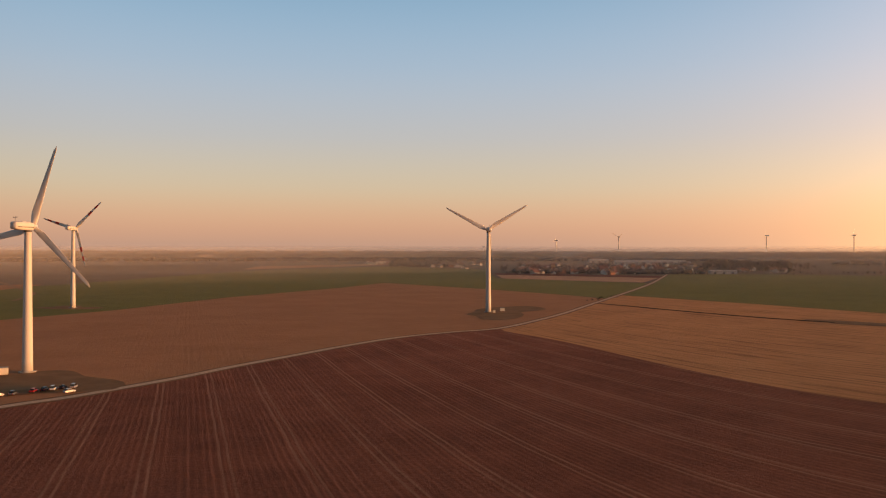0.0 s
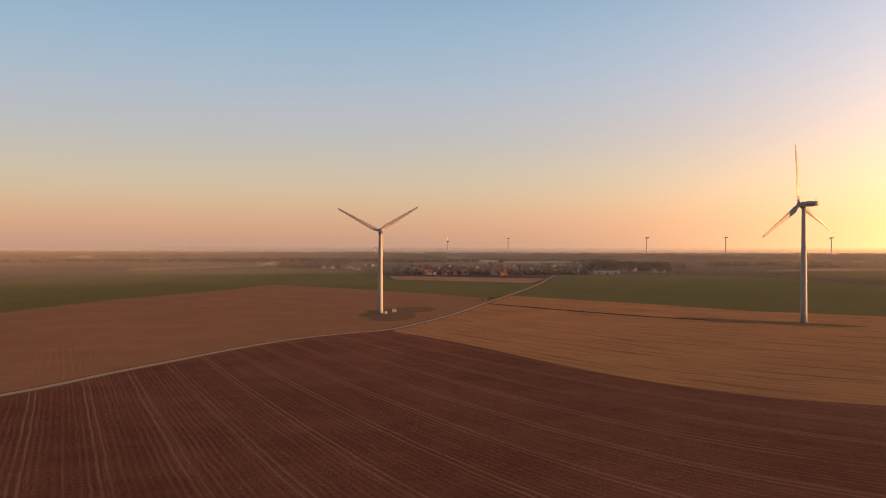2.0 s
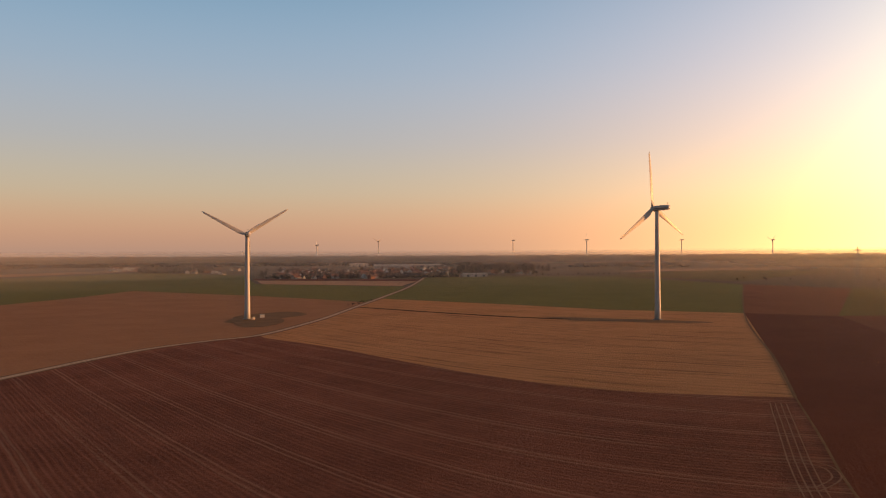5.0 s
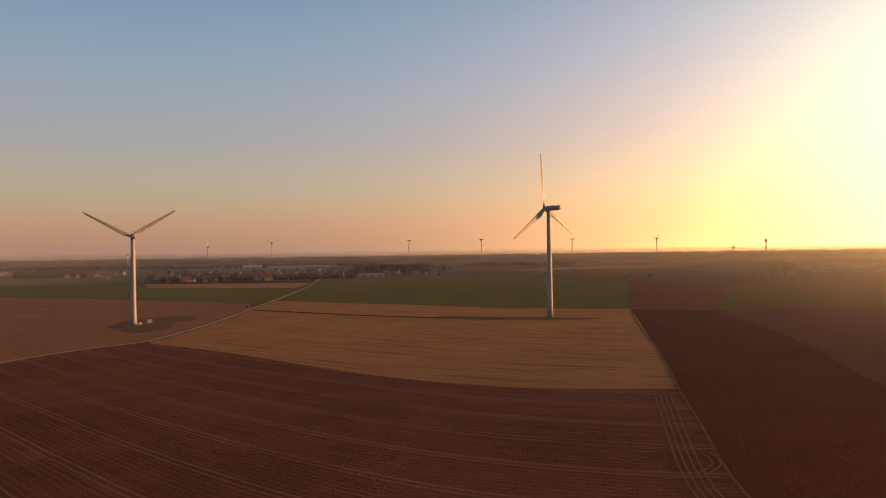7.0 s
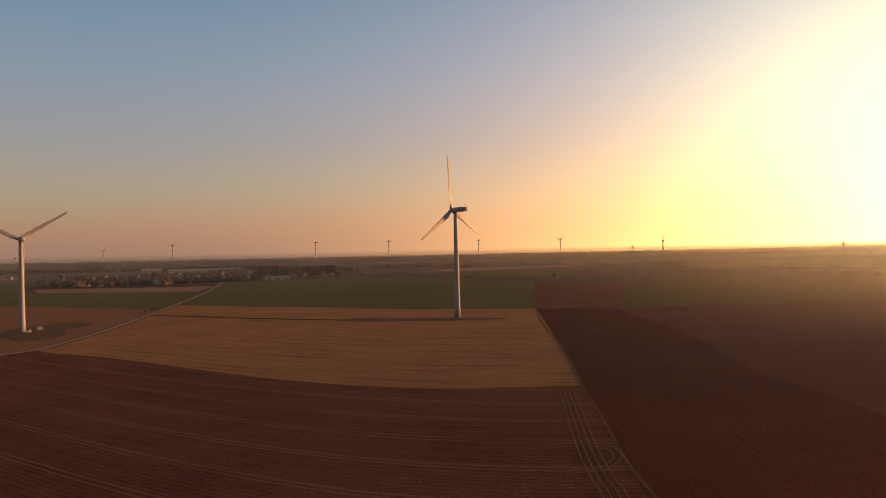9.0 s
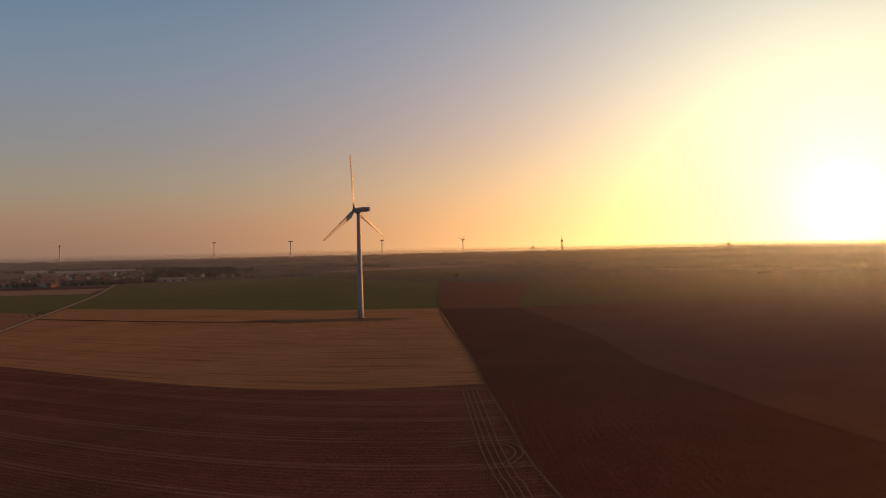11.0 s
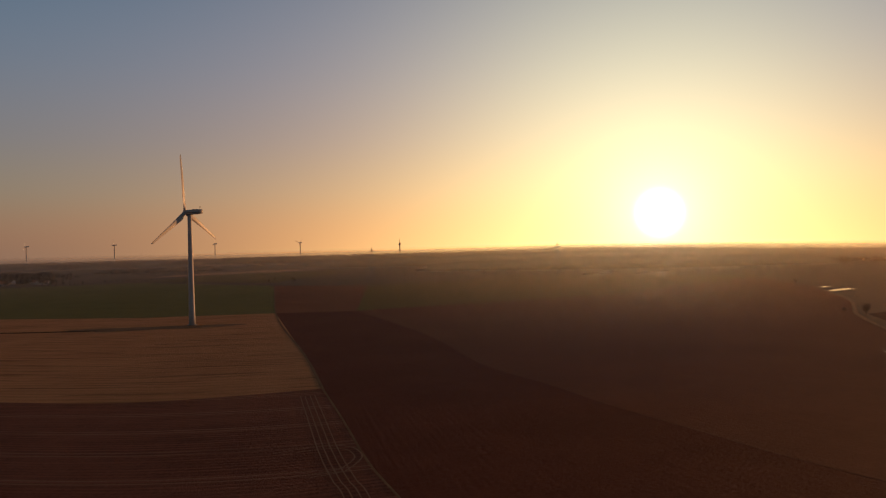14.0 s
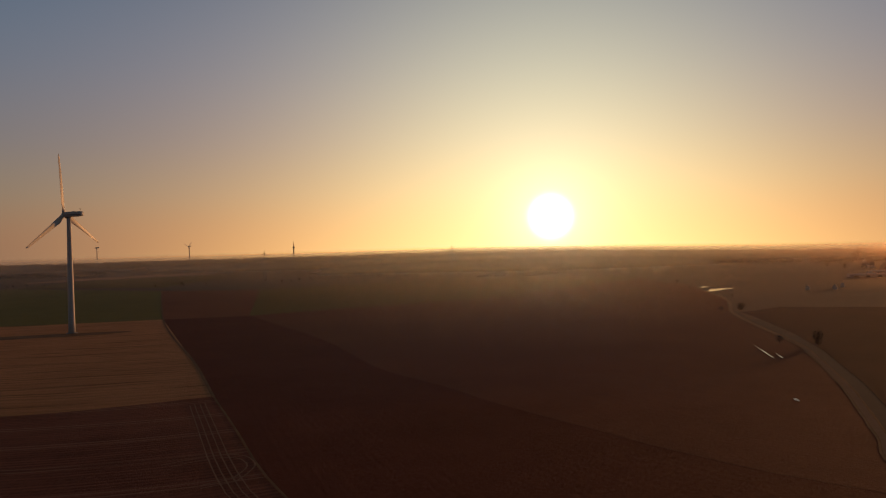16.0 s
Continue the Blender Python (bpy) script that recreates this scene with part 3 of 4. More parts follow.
M_GLASS = Mat("car_glass", 0.05, spec=0.6).color((0.015, 0.017, 0.02))
M_TYRE = plain("tyre_rubber", (0.025, 0.025, 0.027), 0.85)
M_RIM = plain("alloy_rim", (0.5, 0.5, 0.52), 0.3, 0.9)
M_LAMP = plain("lamp_lens", (0.75, 0.73, 0.68), 0.15)
M_TAIL = plain("tail_lens", (0.4, 0.02, 0.02), 0.2)


def car(m, paint, label, length=4.4, height=1.48, van=False):
    """A parked car along x: body with wheel arches' overhang, glasshouse, wheels and lamps."""
    t = thing("car", label, "car", m, "parked cars")
    L, w = length / 2, 0.9
    secs = [(-L, 0.42, 0.78, 0.74), (-L + 0.15, 0.3, 0.92, 0.84), (-L * 0.45, 0.24, 0.95, w), (L * 0.3, 0.24, 0.93, w), (L * 0.8, 0.26, 0.8, 0.86), (L, 0.4, 0.66, 0.72)]
    rings = [[(x, -q, z0), (x, q, z0), (x, q * 1.02, z0 * 0.4 + z1 * 0.6), (x, q * 0.93, z1), (x, -q * 0.93, z1), (x, -q * 1.02, z0 * 0.4 + z1 * 0.6)] for x, z0, z1, q in secs]
    part("body", bevelled(Geo().rings(rings).mesh("body", paint), 0.04, 1), t)
    back = -L + 0.12 if van else -L + 0.35
    top = [(back, 0.8, 0.8), (back + (0.12 if van else 0.55), 0.70, height - 0.05), (L * 0.18, 0.68, height - 0.03), (L * 0.62, 0.78, 0.86)]
    roofline = [[(x, -q, 0.84), (x, q, 0.84), (x, q * 0.9, max(z, 0.86)), (x, -q * 0.9, max(z, 0.86))] for x, q, z in top]
    part("windows", bevelled(Geo().rings(roofline).mesh("windows", M_GLASS), 0.03, 1), t, "dark car windows")
    part("roof", bevelled(Geo().box(top[1][0] - 0.05, -0.63, height - 0.06, L * 0.2, 0.63, height + 0.02, 0.94).mesh("roof", paint), 0.02, 1), t)
    tyre = Geo().lathe([(0.2, -0.11), (0.31, -0.11), (0.33, -0.06), (0.33, 0.06), (0.31, 0.11), (0.2, 0.11)], 16, "y").mesh("wheel", M_TYRE, True)
    rim = Geo().lathe([(0.2, -0.115), (0.06, -0.09), (0.06, 0.09), (0.2, 0.115)], 12, "y").mesh("rim", M_RIM)
    for sx in (-0.62, 0.62):
        for sy in (-0.8, 0.8):
            wheel = part("wheel", tyre, t, "black tyre", pose(sx * L, sy, 0.33))
            part("rim", rim, wheel, "bright alloy rim")
    for sy in (-0.6, 0.6):
        part("headlight", Geo().box(L - 0.1, sy - 0.16, 0.52, L + 0.02, sy + 0.16, 0.66).mesh("headlight", M_LAMP), t, "clear headlight")
        part("tail_light", Geo().box(-L - 0.02, sy - 0.1, 0.55, -L + 0.1, sy + 0.1, 0.8).mesh("tail_light", M_TAIL), t, "red tail light")
    return t


paints = {n: plain("car_paint_" + n, c, 0.25, 0.2, 0.03) for n, c in (("red", (0.42, 0.03, 0.03)), ("black", (0.02, 0.02, 0.024)), ("white", (0.75, 0.74, 0.72)), ("silver", (0.42, 0.43, 0.45)), ("grey", (0.13, 0.13, 0.14)))}
for (x, y), turn, col, van, what in (((-149, 277), 100, "grey", False, "grey parked hatchback on gravel"), ((-144.5, 282.5), 95, "red", False, "red parked car on gravel"),
                                     ((-142.0, 285.0), 98, "black", False, "black parked car on gravel"), ((-139.8, 287), 102, "white", True, "white parked van on gravel"),
                                     ((-137.4, 289.2), 96, "black", False, "black parked car on gravel"), ((-134.5, 291.5), 100, "silver", True, "silver parked estate car on gravel"),
                                     ((-131.5, 281.5), 60, "white", False, "white parked car near the farm track"), ((-152.5, 273.5), 60, "white", False, "white parked car near the farm track")):
    car(pose(x, y, 0.175, 0, 0, turn), paints[col], what, 4.7 if van else 4.3, 1.75 if van else 1.47, van)


# ---- pylons, mast, church ----
def pylon(place, h, turn):
    """A lattice pylon: four tapering legs, cross braces and three pairs of arms."""
    x, y = place
    t = thing("power_pylon", "grey steel lattice pylon standing in hazy fields", "pylon", pose(x, y, rise(x, y), 0, 0, turn), "power pylons")

    def half(z):
        return 3.2 * (1 - z / h) ** 1.2 + 0.45
    for sx in (-1, 1):
        for sy in (-1, 1):
            g = Geo()
            zs = [h * i / 9 for i in range(10)]
            for a, b in zip(zs, zs[1:]):
                g.bar((sx * half(a), sy * half(a), a - 0.05), (sx * half(b), sy * half(b), b), 0.7)
            part("leg", g.mesh("leg", M_STEEL), t)
    g = Geo()
    zs = [h * (1 - (1 - i / 12) ** 1.3) for i in range(12)]
    for a, b in zip(zs, zs[1:]):
        for p, q in (((-1, -1), (1, -1)), ((1, -1), (1, 1)), ((1, 1), (-1, 1)), ((-1, 1), (-1, -1))):
            g.bar((p[0] * half(a), p[1] * half(a), a), (q[0] * half(b), q[1] * half(b), b), 0.36)
            g.bar((q[0] * half(a), q[1] * half(a), a), (p[0] * half(b), p[1] * half(b), b), 0.36)
    part("bracing", g.mesh("bracing", M_STEEL), t)
    for z, arm in ((h * 0.58, 9.5), (h * 0.74, 7.5), (h * 0.89, 5.0)):
        for s in (-1, 1):
            g = Geo().bar((0, -0.5, z), (s * arm, 0, z + 0.3), 0.8).bar((0, 0.5, z), (s * arm, 0, z + 0.3), 0.8).bar((0, 0, z + 2.2), (s * arm, 0, z + 0.4), 0.6)
            a = part("arm", g.mesh("arm", M_STEEL), t)
            part("insulator", Geo().lathe([(0.12, z - 2.4), (0.3, z - 1.6), (0.2, z - 1.0), (0.3, z - 0.5), (0.1, z + 0.3)], 8).mesh("insulator", M_DARK), a, "dark insulator string", pose(s * arm, 0, 0))


pylon(polar(44.44, 1750), 62, -44)
pylon(polar(57.7, 1550), 61, -60)

px, py = polar(46.48, 3300)
mast = thing("radio_mast", "tall slender concrete radio tower in haze", "radio tower", pose(px, py, rise(px, py)))
part("shaft", Geo().lathe([(3.2, 0), (2.4, 30), (1.9, 62)], 16).mesh("shaft", M_GREY, True), mast)
part("platform", Geo().lathe([(1.9, 58), (5.5, 60), (5.5, 62), (3.5, 63), (3.5, 65), (2, 66)], 20).mesh("platform", M_GREY), mast, "round antenna platform")
part("antenna", Geo().lathe([(1.2, 64), (0.9, 78), (0.3, 86)], 10).mesh("antenna", M_DARK), mast, "thin antenna tip")

M_BRICK = plain("village_brick", (0.30, 0.16, 0.11), 0.9, vary=0.2)
M_SLATE = plain("dark_slate", (0.075, 0.07, 0.075), 0.7, vary=0.2)
px, py = polar(84.43, 2200)
church = thing("church", "brick church with a dark pointed spire among trees", "church", pose(px, py, rise(px, py), 0, 0, 20) @ Matrix.Scale(0.6, 4))
part("nave", Geo().box(-8, -6, 0, 22, 6, 10).mesh("nave", M_BRICK), church)
part("nave_roof", Geo().add([(-8, -6.5, 10), (22.5, -6.5, 10), (22.5, 6.5, 10), (-8, 6.5, 10), (-8, 0, 18), (22.5, 0, 18)], [(0, 1, 5, 4), (2, 3, 4, 5), (0, 4, 3), (1, 2, 5), (3, 2, 1, 0)]).mesh("nave_roof", M_SLATE), church)
part("church_tower", Geo().box(-16, -4, 0, -8, 4, 34).mesh("church_tower", M_BRICK), church)
part("spire", Geo().lathe([(5.6, 34), (3.2, 42), (0.15, 70)], 8).mesh("spire", M_SLATE), church, "dark slate spire", pose(-12, 0, 0))

# ---- village, farms, halls ----
WALLS = [plain("house_wall_" + n, c, 0.9, vary=0.1) for n, c in (("white", (0.66, 0.62, 0.56)), ("brick", (0.32, 0.16, 0.11)), ("cream", (0.56, 0.47, 0.36)), ("grey", (0.40, 0.37, 0.34)))]
ROOFS = [plain("roof_" + n, c, 0.8, vary=0.2) for n, c in (("red", (0.19, 0.08, 0.055)), ("brown", (0.11, 0.065, 0.05)), ("slate", (0.085, 0.08, 0.085)))]
M_PANE = Mat("window_glass", 0.08, spec=0.6).color((0.03, 0.033, 0.04))


def house(w, d, h, rh, wall, roof, label):
    """A gabled house along x."""
    t = thing("house", label, "house", None, "village houses")
    part("wall", Geo().add([(-w / 2, -d / 2, -1), (w / 2, -d / 2, -1), (w / 2, d / 2, -1), (-w / 2, d / 2, -1), (-w / 2, -d / 2, h), (w / 2, -d / 2, h), (w / 2, d / 2, h), (-w / 2, d / 2, h), (-w / 2, 0, h + rh), (w / 2, 0, h + rh)],
                           [(0, 1, 5, 4), (2, 3, 7, 6), (1, 2, 6, 9, 5), (3, 0, 4, 8, 7), (4, 5, 9, 8), (6, 7, 8, 9)]).mesh("wall", wall), t)
    o, th = 0.5, 0.35
    g = Geo()
    for s in (-1, 1):
        y = s * (d / 2 + o)
        z = h - o * rh / (d / 2)
        q = [(-w / 2 - o, y, z), (w / 2 + o, y, z), (w / 2 + o, 0, h + rh), (-w / 2 - o, 0, h + rh)]
        g.add(q + [(a, b, c + th) for a, b, c in q], [(3, 2, 1, 0), (4, 5, 6, 7), (0, 1, 5, 4), (1, 2, 6, 5), (2, 3, 7, 6), (3, 0, 4, 7)] if s < 0 else
              [(0, 1, 2, 3), (7, 6, 5, 4), (4, 5, 1, 0), (5, 6, 2, 1), (6, 7, 3, 2), (7, 4, 0, 3)])
    rf = part("roof", g.mesh("roof", roof), t)
    part("chimney", Geo().box(w * 0.2, -0.4, h + rh * 0.5, w * 0.2 + 0.8, 0.4, h + rh + 1.1).mesh("chimney", WALLS[1]), rf, "brick chimney")
    win = Geo().box(-0.55, -0.06, 0, 0.55, 0.06, 1.4).mesh("window", M_PANE)
    for s in (-1, 1):
        for i in range(max(2, int(w // 4))):
            for z in ((1.0,) if h < 4 else (1.0, 3.8)):
                part("window", win, t, "", pose(-w / 2 + w * (i + 0.5) / max(2, int(w // 4)), s * d / 2, z))
    return t


PROTO = [house(12, 9, 5.6, 4.6, WALLS[0], ROOFS[0], "white gabled village house with a red roof"),
         house(14, 9, 5.2, 4.8, WALLS[1], ROOFS[1], "brick gabled village house with a brown roof"),
         house(11, 8, 3.2, 4.2, WALLS[2], ROOFS[2], "low cream house with a slate roof"),
         house(20, 11, 4.5, 5.0, WALLS[3], ROOFS[0], "long grey farm building with a red roof"),
         house(10, 9, 6.0, 5.0, WALLS[0], ROOFS[2], "tall white house with a slate roof")]
rnd = random.Random(7)
spots = []
for i in range(150):
    az = rnd.uniform(5.5, 23.5)
    near = 1720 + 160 * (az > 14.3) + (40 if az > 19 else 0)
    r = near + rnd.random() ** 1.4 * 620
    spots.append((az, r))
for i in range(14):
    spots.append((rnd.uniform(-0.8, 2.6), rnd.uniform(2050, 2400)))
for i in range(9):
    spots.append((rnd.uniform(-5.5, -3.6), rnd.uniform(2350, 2500)))
for i in range(16):
    spots.append((rnd.uniform(84.6, 90), rnd.uniform(1500, 2100)))
used = set()
for az, r in spots:
    i = rnd.randrange(5)
    x, y = polar(az, r)
    m = pose(x, y, rise(x, y), 0, 0, rnd.choice((10, 100, 35, 125, 70)) + rnd.uniform(-8, 8))
    if i in used:
        copy_thing(PROTO[i], m)
    else:
        PROTO[i].matrix_basis = m
        used.add(i)
# Pale gable-ended barns by the lane.
for az, r in ((81.5, 903), (83.1, 915), (83.55, 960)):
    x, y = polar(az, r)
    copy_thing(PROTO[4], pose(x, y, 0, 0, 0, -az + 80)).scale = (0.42, 0.42, 0.5)

M_HALL = plain("pale_sheet_cladding", (0.55, 0.47, 0.40), 0.85, vary=0.08, scale=0.2)
for az, r, w, d, h, turn in ((13.6, 2480, 130, 45, 9, 5), (16.0, 2560, 80, 40, 8, 0), (8.9, 3300, 50, 30, 16, 0), (9.3, 3320, 40, 28, 14, 0), (20.6, 3100, 30, 20, 12, 0), (22.4, 3050, 20, 18, 12, 0), (19.3, 1830, 55, 22, 7, 12), (-4.2, 2440, 50, 20, 8, 0), (-3.4, 2400, 35, 18, 7, 0),
                             (84.9, 1220, 45, 14, 4, 20), (86.2, 1350, 60, 16, 4, 30), (29.5, 3400, 90, 40, 9, 0), (11.0, 2650, 60, 30, 9, 10), (-16.5, 3200, 50, 30, 9, 0)):
    x, y = polar(az, r)
    t = thing("industrial_hall", "long pale metal-clad hall with a shallow roof", "hall", pose(x, y, rise(x, y) - 0.5, 0, 0, turn - az), "industrial halls")
    part("wall", Geo().box(-w / 2, -d / 2, 0, w / 2, d / 2, h).mesh("wall", M_HALL), t)
    part("roof", Geo().add([(-w / 2 - 0.5, -d / 2 - 0.5, h), (w / 2 + 0.5, -d / 2 - 0.5, h), (w / 2 + 0.5, d / 2 + 0.5, h), (-w / 2 - 0.5, d / 2 + 0.5, h), (-w / 2 - 0.5, 0, h + d * 0.09), (w / 2 + 0.5, 0, h + d * 0.09)],
                           [(0, 1, 5, 4), (2, 3, 4, 5), (0, 4, 3), (1, 2, 5), (3, 2, 1, 0)]).mesh("roof", M_HALL), t)
    for i in range(3):
        part("gate", Geo().box(-2.5, -0.1, 0.3, 2.5, 0.1, h * 0.6).mesh("gate", M_DARK), t, "dark roller gate", pose(-w / 3 + i * w / 3, -d / 2, 0))

# ---- trees and woods ----
def bark_mat():
    k = Mat("bare_twigs", 0.95, spec=0.05)
    i = k.n.new("ShaderNodeObjectInfo").outputs["Random"]
    g = k.n.new("ShaderNodeNewGeometry").outputs["Random Per Island"]
    return k.color(k.mix(k.math("MULTIPLY_ADD", g, 0.6, k.math("MULTIPLY", i, 0.4)), (0.042, 0.034, 0.03), (0.088, 0.068, 0.056)))


M_TWIG = bark_mat()
M_BARK = plain("tree_bark", (0.07, 0.05, 0.038), 0.95, vary=0.3)


def tree_proto(h, seed, spread=0.42, clumps=170):
    """A bare winter tree: tapered trunk, forking limbs and a loose crown of twig sprays."""
    rnd = random.Random(seed)
    t = thing("tree", "bare leafless winter tree with a brown crown", "tree", None, "village trees")
    g = Geo()
    rings = [[(math.cos(6.28 * j / 7) * q + dx, math.sin(6.28 * j / 7) * q, z) for j in range(7)] for q, z, dx in
             ((h * 0.026, -0.3, 0), (h * 0.02, h * 0.16, 0.1), (h * 0.014, h * 0.45, 0.25), (h * 0.004, h * 0.86, 0.1))]
    g.rings(rings)
    for i in range(9):
        a, z = rnd.uniform(0, 6.28), h * rnd.uniform(0.25, 0.62)
        l = h * rnd.uniform(0.22, 0.36)
        g.bar((0.15, 0, z), (l * math.cos(a) * 0.8, l * math.sin(a) * 0.8, z + l * rnd.uniform(0.5, 0.95)), h * 0.009)
    part("trunk", g.mesh("trunk", M_BARK), t)
    v, f = [], []
    for i in range(clumps):
        a, u = rnd.uniform(0, 6.28), rnd.uniform(-1, 1)
        q = rnd.uniform(0.45, 1.0) ** 0.6 * (1 + 0.22 * math.sin(3 * a + seed) + 0.15 * math.sin(5 * u * 3))
        s = math.sqrt(1 - u * u)
        c = Vector((q * s * math.cos(a) * h * spread * 0.75, q * s * math.sin(a) * h * spread * 0.75, h * 0.62 + q * u * h * 0.37))
        for _ in range(2):
            d1 = Vector((rnd.uniform(-1, 1), rnd.uniform(-1, 1), rnd.uniform(-0.6, 1))).normalized() * h * rnd.uniform(0.04, 0.085)
            d2 = d1.cross(Vector((rnd.uniform(-1, 1), rnd.uniform(-1, 1), rnd.uniform(-1, 1)))).normalized() * h * rnd.uniform(0.015, 0.04)
            o = len(v)
            v += [c - d1 * 0.6, c + d2, c + d1, c - d2]
            f.append((o, o + 1, o + 2, o + 3))
    part("crown", mesh_of("crown", v, f, M_TWIG), t, "open crown of bare brown twigs")
    return t


TREES = [tree_proto(13, 1), tree_proto(10, 2, 0.5), tree_proto(16, 3, 0.38), tree_proto(8, 4, 0.55)]
rnd = random.Random(11)
placed = set()


def plant(i, x, y, s=1.0):
    m = pose(x, y, rise(x, y), 0, 0, rnd.uniform(0, 360))
    if i in placed:
        copy_thing(TREES[i], m).scale = (s, s, s * rnd.uniform(0.85, 1.15))
    else:
        TREES[i].matrix_basis = m
        placed.add(i)


for i in range(230):
    az = rnd.uniform(4, 25)
    r = 1690 + 130 * (az > 15.5) + rnd.random() ** 1.3 * 640
    plant(rnd.randrange(4), *polar(az, r), rnd.uniform(0.7, 1.1))
for i in range(26):
    plant(rnd.choice((1, 3)), *polar(23 + i * 0.36 + rnd.uniform(-0.1, 0.1), 1800 + i * 3 + rnd.uniform(-15, 15)), rnd.uniform(0.7, 1.0))
for i in range(40):
    plant(rnd.choice((1, 3)), *polar(36 + i * 0.85 + rnd.uniform(-0.4, 0.4), 1640 + rnd.uniform(-60, 60)), rnd.uniform(0.5, 0.8))
for x, y, s in ((598, 134, 0.8), (608, 150, 0.6), (425, 60, 0.7), (418, 76, 0.55), (414, 58, 0.5), (760, 178, 0.5), (890, 222, 0.6), (920, 262, 0.6), (1000, 300, 0.7), (612, 138, 0.6)):
    plant(3 if s < 0.7 else 1, x, y, s)
for i in range(30):
    plant(rnd.randrange(4), *polar(rnd.uniform(82, 92), rnd.uniform(1500, 2200)), rnd.uniform(0.6, 1.0))


for i in range(14):
    plant(3, 150 + i * 2.6 + rnd.uniform(-6, 6), 800 + i * 7 + rnd.uniform(-8, 8), rnd.uniform(0.18, 0.34))


def wood(name, label, spots, seed, lo=9, hi=16, broad=1.0):
    """Distant woodland: uneven crowns packed side by side, each a rough clump of twigs."""
    rnd = random.Random(seed)
    v, f = [], []
    for x, y in spots:
        h = rnd.uniform(lo, hi)
        w = h * rnd.uniform(0.45, 0.75) * broad
        z0 = rise(x, y)
        o = len(v)
        n = 7
        v.append((x, y, z0 + h * rnd.uniform(0.92, 1.05)))
        for q, z in ((0.55, 0.82), (1.0, 0.5), (0.85, 0.2), (0.5, -0.1)):
            for j in range(n):
                a = 6.283 * j / n + rnd.uniform(-0.3, 0.3)
                k = q * w * rnd.uniform(0.7, 1.25)
                v.append((x + k * math.cos(a), y + k * math.sin(a), z0 + h * (z + rnd.uniform(-0.08, 0.08))))
        f += [(o, o + 1 + j, o + 1 + (j + 1) % n) for j in range(n)]
        for i in range(3):
            a = o + 1 + i * n
            f += [(a + j, a + n + j, a + n + (j + 1) % n, a + (j + 1) % n) for j in range(n)]
    return tagged(new(name, mesh_of(name, v, f, M_TWIG)), label, "woodland", kind="stuff")


def strip(az0, az1, r0, r1, n, seed):
    q = random.Random(seed)
    return [polar(q.uniform(az0, az1), q.uniform(r0, r1)) for _ in range(n)]


wood("woodland", "dark copse of bare trees at a field edge", strip(-3.8, 0.9, 2230, 2330, 150, 1), 1, 10, 17)
wood("woodland", "bare wood beside the village", strip(18.2, 23.4, 2050, 2250, 190, 2), 2, 12, 22)
wood("woodland", "bare trees among the village gardens", strip(5, 18, 1760, 1850, 150, 3), 3, 7, 12)
for i, (a0, a1, r, n) in enumerate(((-60, -10, 2700, 420), (-45, 6, 3200, 420), (-20, 20, 2750, 420), (0, 45, 3350, 420), (26, 34, 2500, 60), (30, 70, 3500, 420), (47, 53, 2500, 90), (58, 66, 2150, 110), (60, 110, 3000, 420), (75, 110, 2100, 240), (66, 100, 2550, 260))):
    wood("woodland", "distant hazy belt of bare woodland", strip(a0, a1, r, r + 130, n, 20 + i), 20 + i, 7, 13, 1.7)
for i in range(3):
    r = 3900 + 380 * i
    wood("woodland", "low wooded skyline far off", strip(-110, 150, r, r + 200, 1500, 50 + i), 50 + i, 4, 8 + i, 3.0)

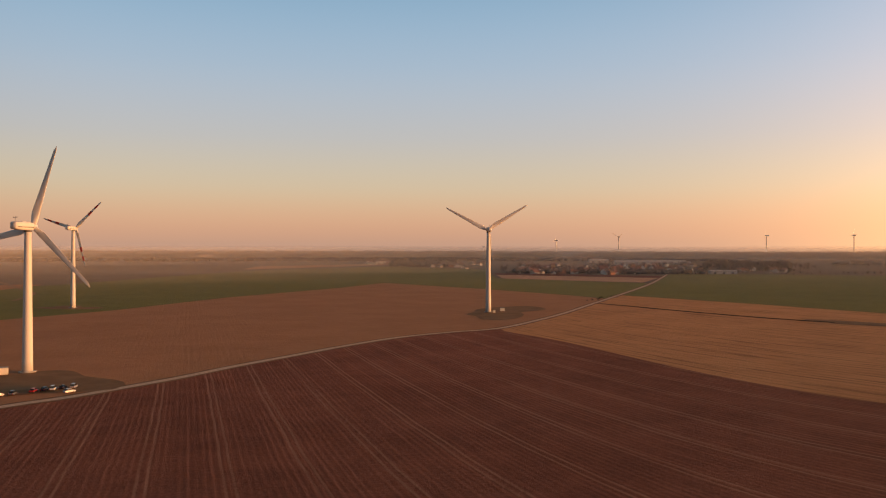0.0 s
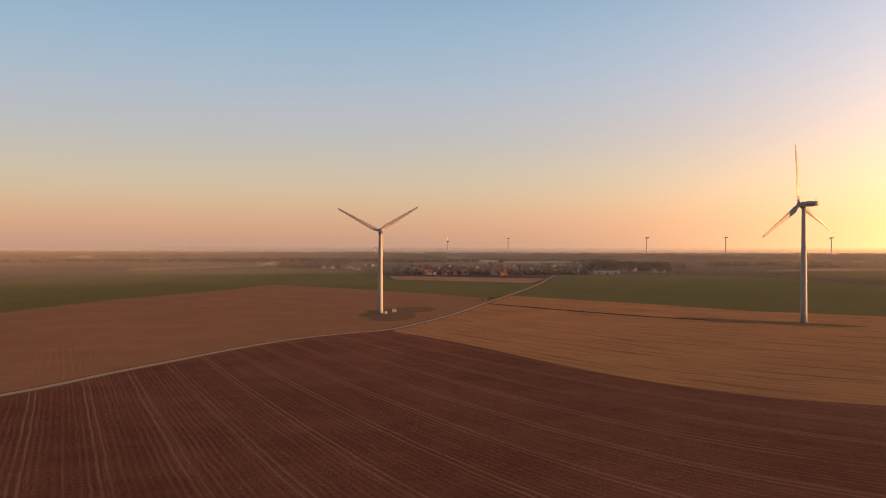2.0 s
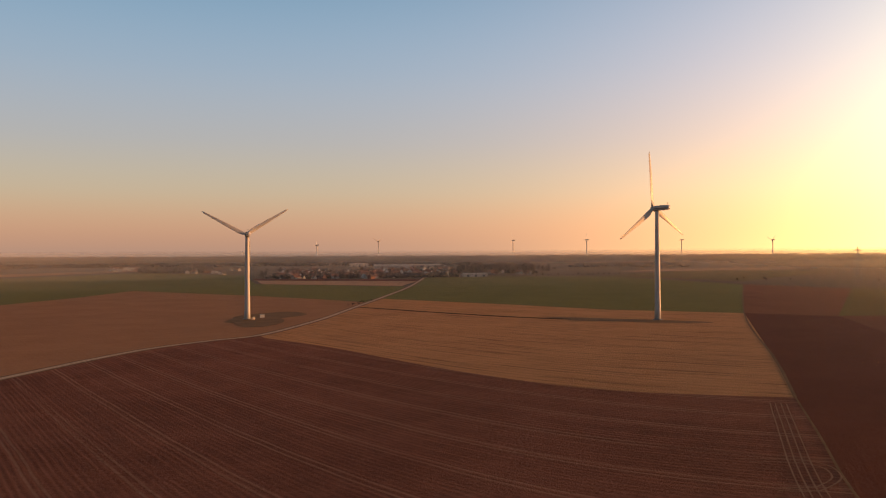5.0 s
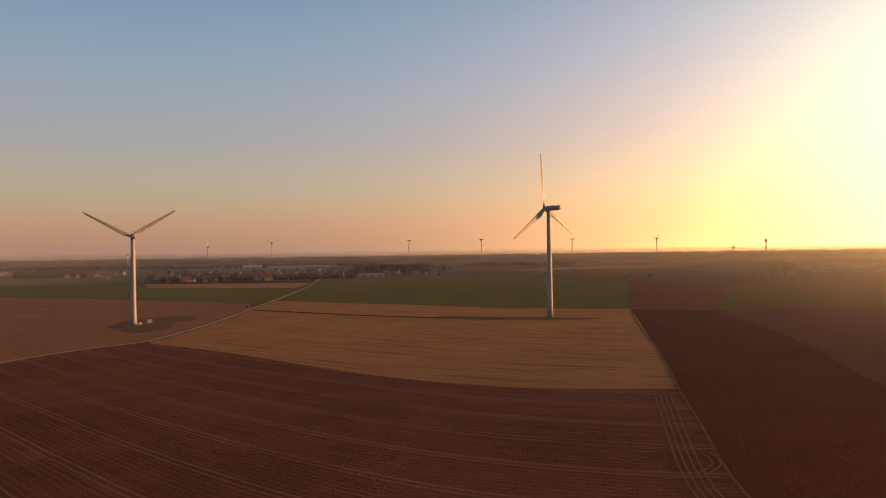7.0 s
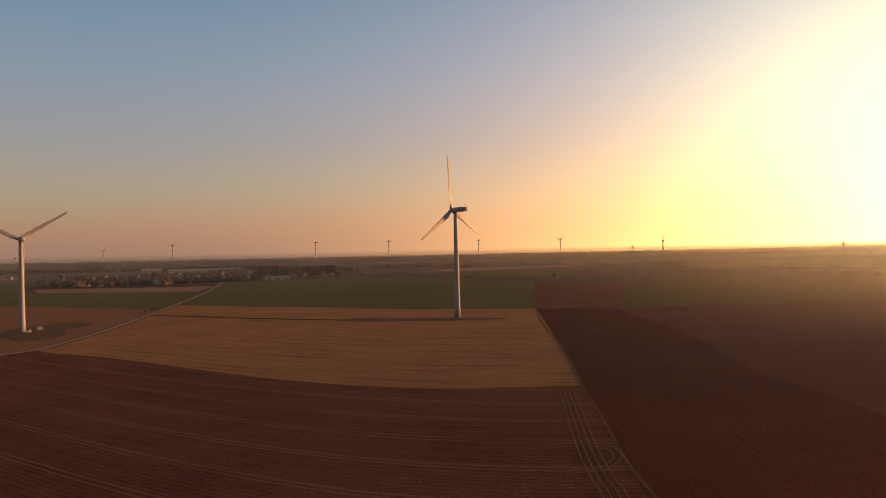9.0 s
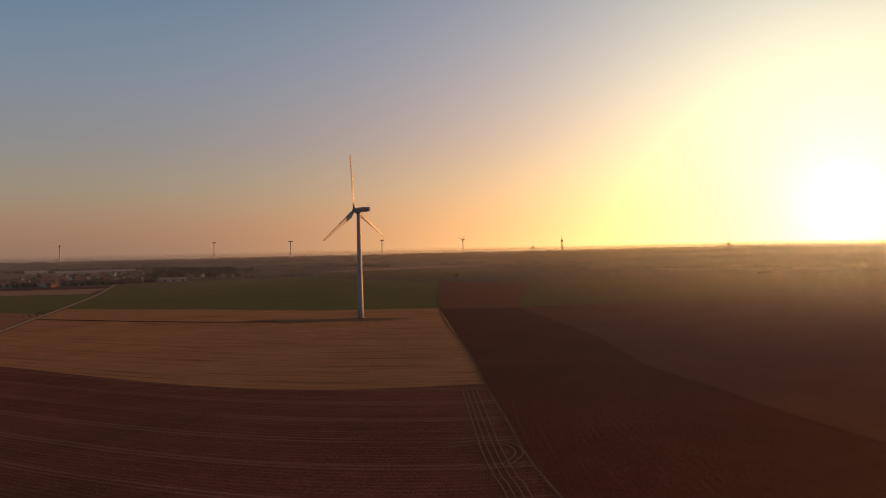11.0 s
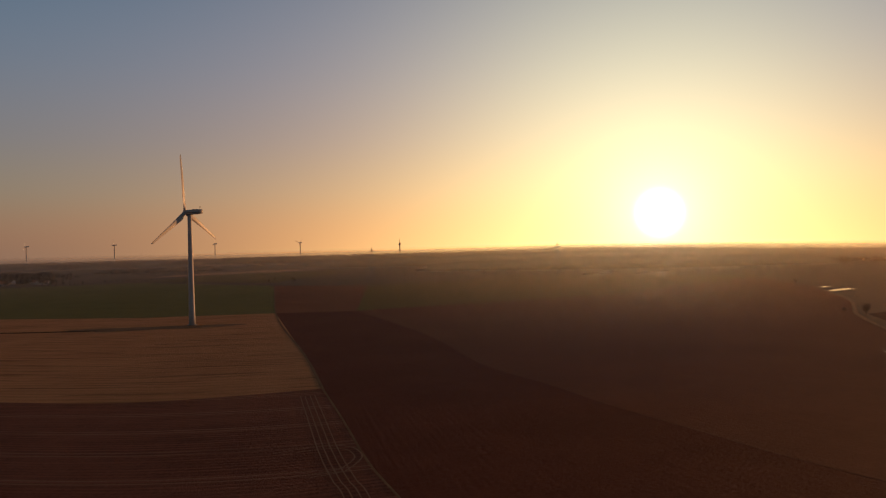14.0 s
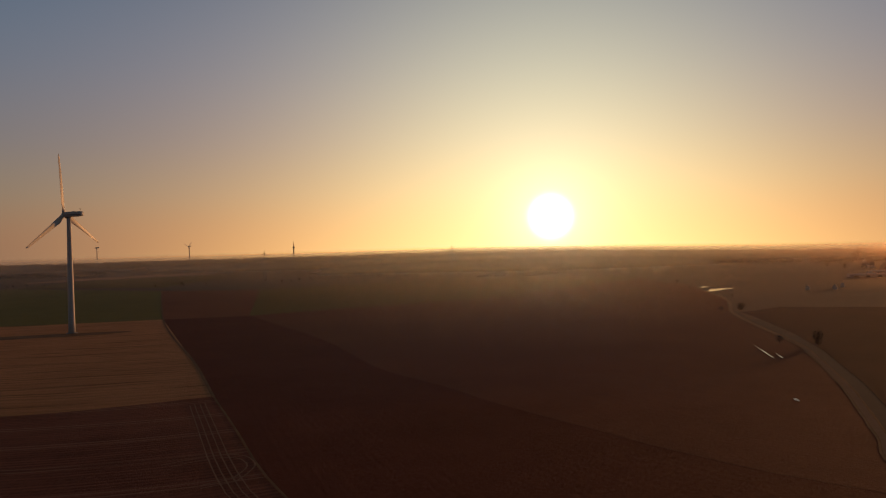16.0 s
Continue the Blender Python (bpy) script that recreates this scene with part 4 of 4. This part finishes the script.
# ---- mist, haze and sunset glare as ring sheets ----
def haze_sheet_mat(name, thick, glare, top):
    """A sheet standing in for mist and aerial haze, lit by sun and sky, thinning out upwards; added glare thickens it
    under the sunset.
    """
    k = Mat(name)
    k.n.remove(k.b)
    z = k.n.new("ShaderNodeSeparateXYZ")
    k.l.new(k.coord("UV"), z.inputs[0])
    az, up = z.outputs[0], z.outputs[1]
    wisps = k.noise(1.0, k.join(k.math("MULTIPLY", az, 0.25), k.math("MULTIPLY", up, 0.06)), 3.0)
    # Extra density round azimuth 62 imitates the low sun's glare over the ground.
    d = k.math("DIVIDE", k.math("SUBTRACT", az, 62.0), 14.0)
    bank = k.math("MULTIPLY", k.math("EXPONENT", k.math("MULTIPLY", k.math("MULTIPLY", d, d), -1.0)), glare)
    dense = k.math("MULTIPLY", k.math("ADD", bank, thick), k.span(wisps, 0.25, 0.75, 0.93, 1.06))
    fade = k.math("MULTIPLY", k.math("MULTIPLY", dense, k.span(up, 0.2, min(12.0, top * 0.3))), k.span(up, 0.45 * top, top, 1.0, 0.0))
    dif, fwd, both, clear, out = (k.n.new("ShaderNode" + q) for q in ("BsdfDiffuse", "BsdfRefraction", "MixShader", "BsdfTransparent", "MixShader"))
    # Cool and warm tints put the haze's colour and the orange glow into the sheet.
    dif.inputs["Color"].default_value = (0.84, 0.81, 0.83, 1)
    fwd.inputs["Color"].default_value = (0.98, 0.75, 0.56, 1)
    fwd.inputs["Roughness"].default_value, fwd.inputs["IOR"].default_value = 0.55, 1.35     # forward scatter, for the glow below the sunset
    both.inputs[0].default_value = 0.6
    k.l.new(dif.outputs[0], both.inputs[1])
    k.l.new(fwd.outputs[0], both.inputs[2])
    k.l.new(fade, out.inputs[0])
    k.l.new(clear.outputs[0], out.inputs[1])
    k.l.new(both.outputs[0], out.inputs[2])
    k.l.new(out.outputs[0], k.n["Material Output"].inputs["Surface"])
    return k.m


# Rings up to 620 m only carry glare; the farther ones also veil distance.
for r, thick, glare, top in ((240, 0.0, 0.22, 47), (330, 0.0, 0.22, 47), (450, 0.0, 0.26, 47), (620, 0.0, 0.28, 47), (850, 0.04, 0.2, 46), (1200, 0.12, 0.18, 48), (1650, 0.22, 0.2, 50), (2200, 0.28, 0.24, 52), (2850, 0.36, 0.28, 52), (3600, 0.45, 0.3, 46)):
    n, verts, uvs = 180, [], []
    for j in range(n + 1):
        x, y = polar(360 * (j % n) / n - 180, r * (1 + 0.02 * math.sin((j % n) * 6.2832 * 9 / n + r)))
        for zz in (-1, top * 0.2, top * 0.5, top):
            verts.append((x, y, rise(x, y) + zz))
            uvs.append((360 * j / n - 180, max(0, zz)))
    faces = [(j * 4 + i, j * 4 + i + 1, j * 4 + i + 5, j * 4 + i + 4) for j in range(n) for i in range(3)]
    me = mesh_of("haze_ring", verts, faces, haze_sheet_mat("mist_and_glare", thick, glare, top), True)
    layer = me.uv_layers.new(name="mist")
    layer.data.foreach_set("uv", [c for lp in me.loops for c in uvs[lp.vertex_index]])
    tagged(new("haze_ring", me), "see-through ring sheet standing in for mist, haze and sunset glare", "mist", kind="stuff")
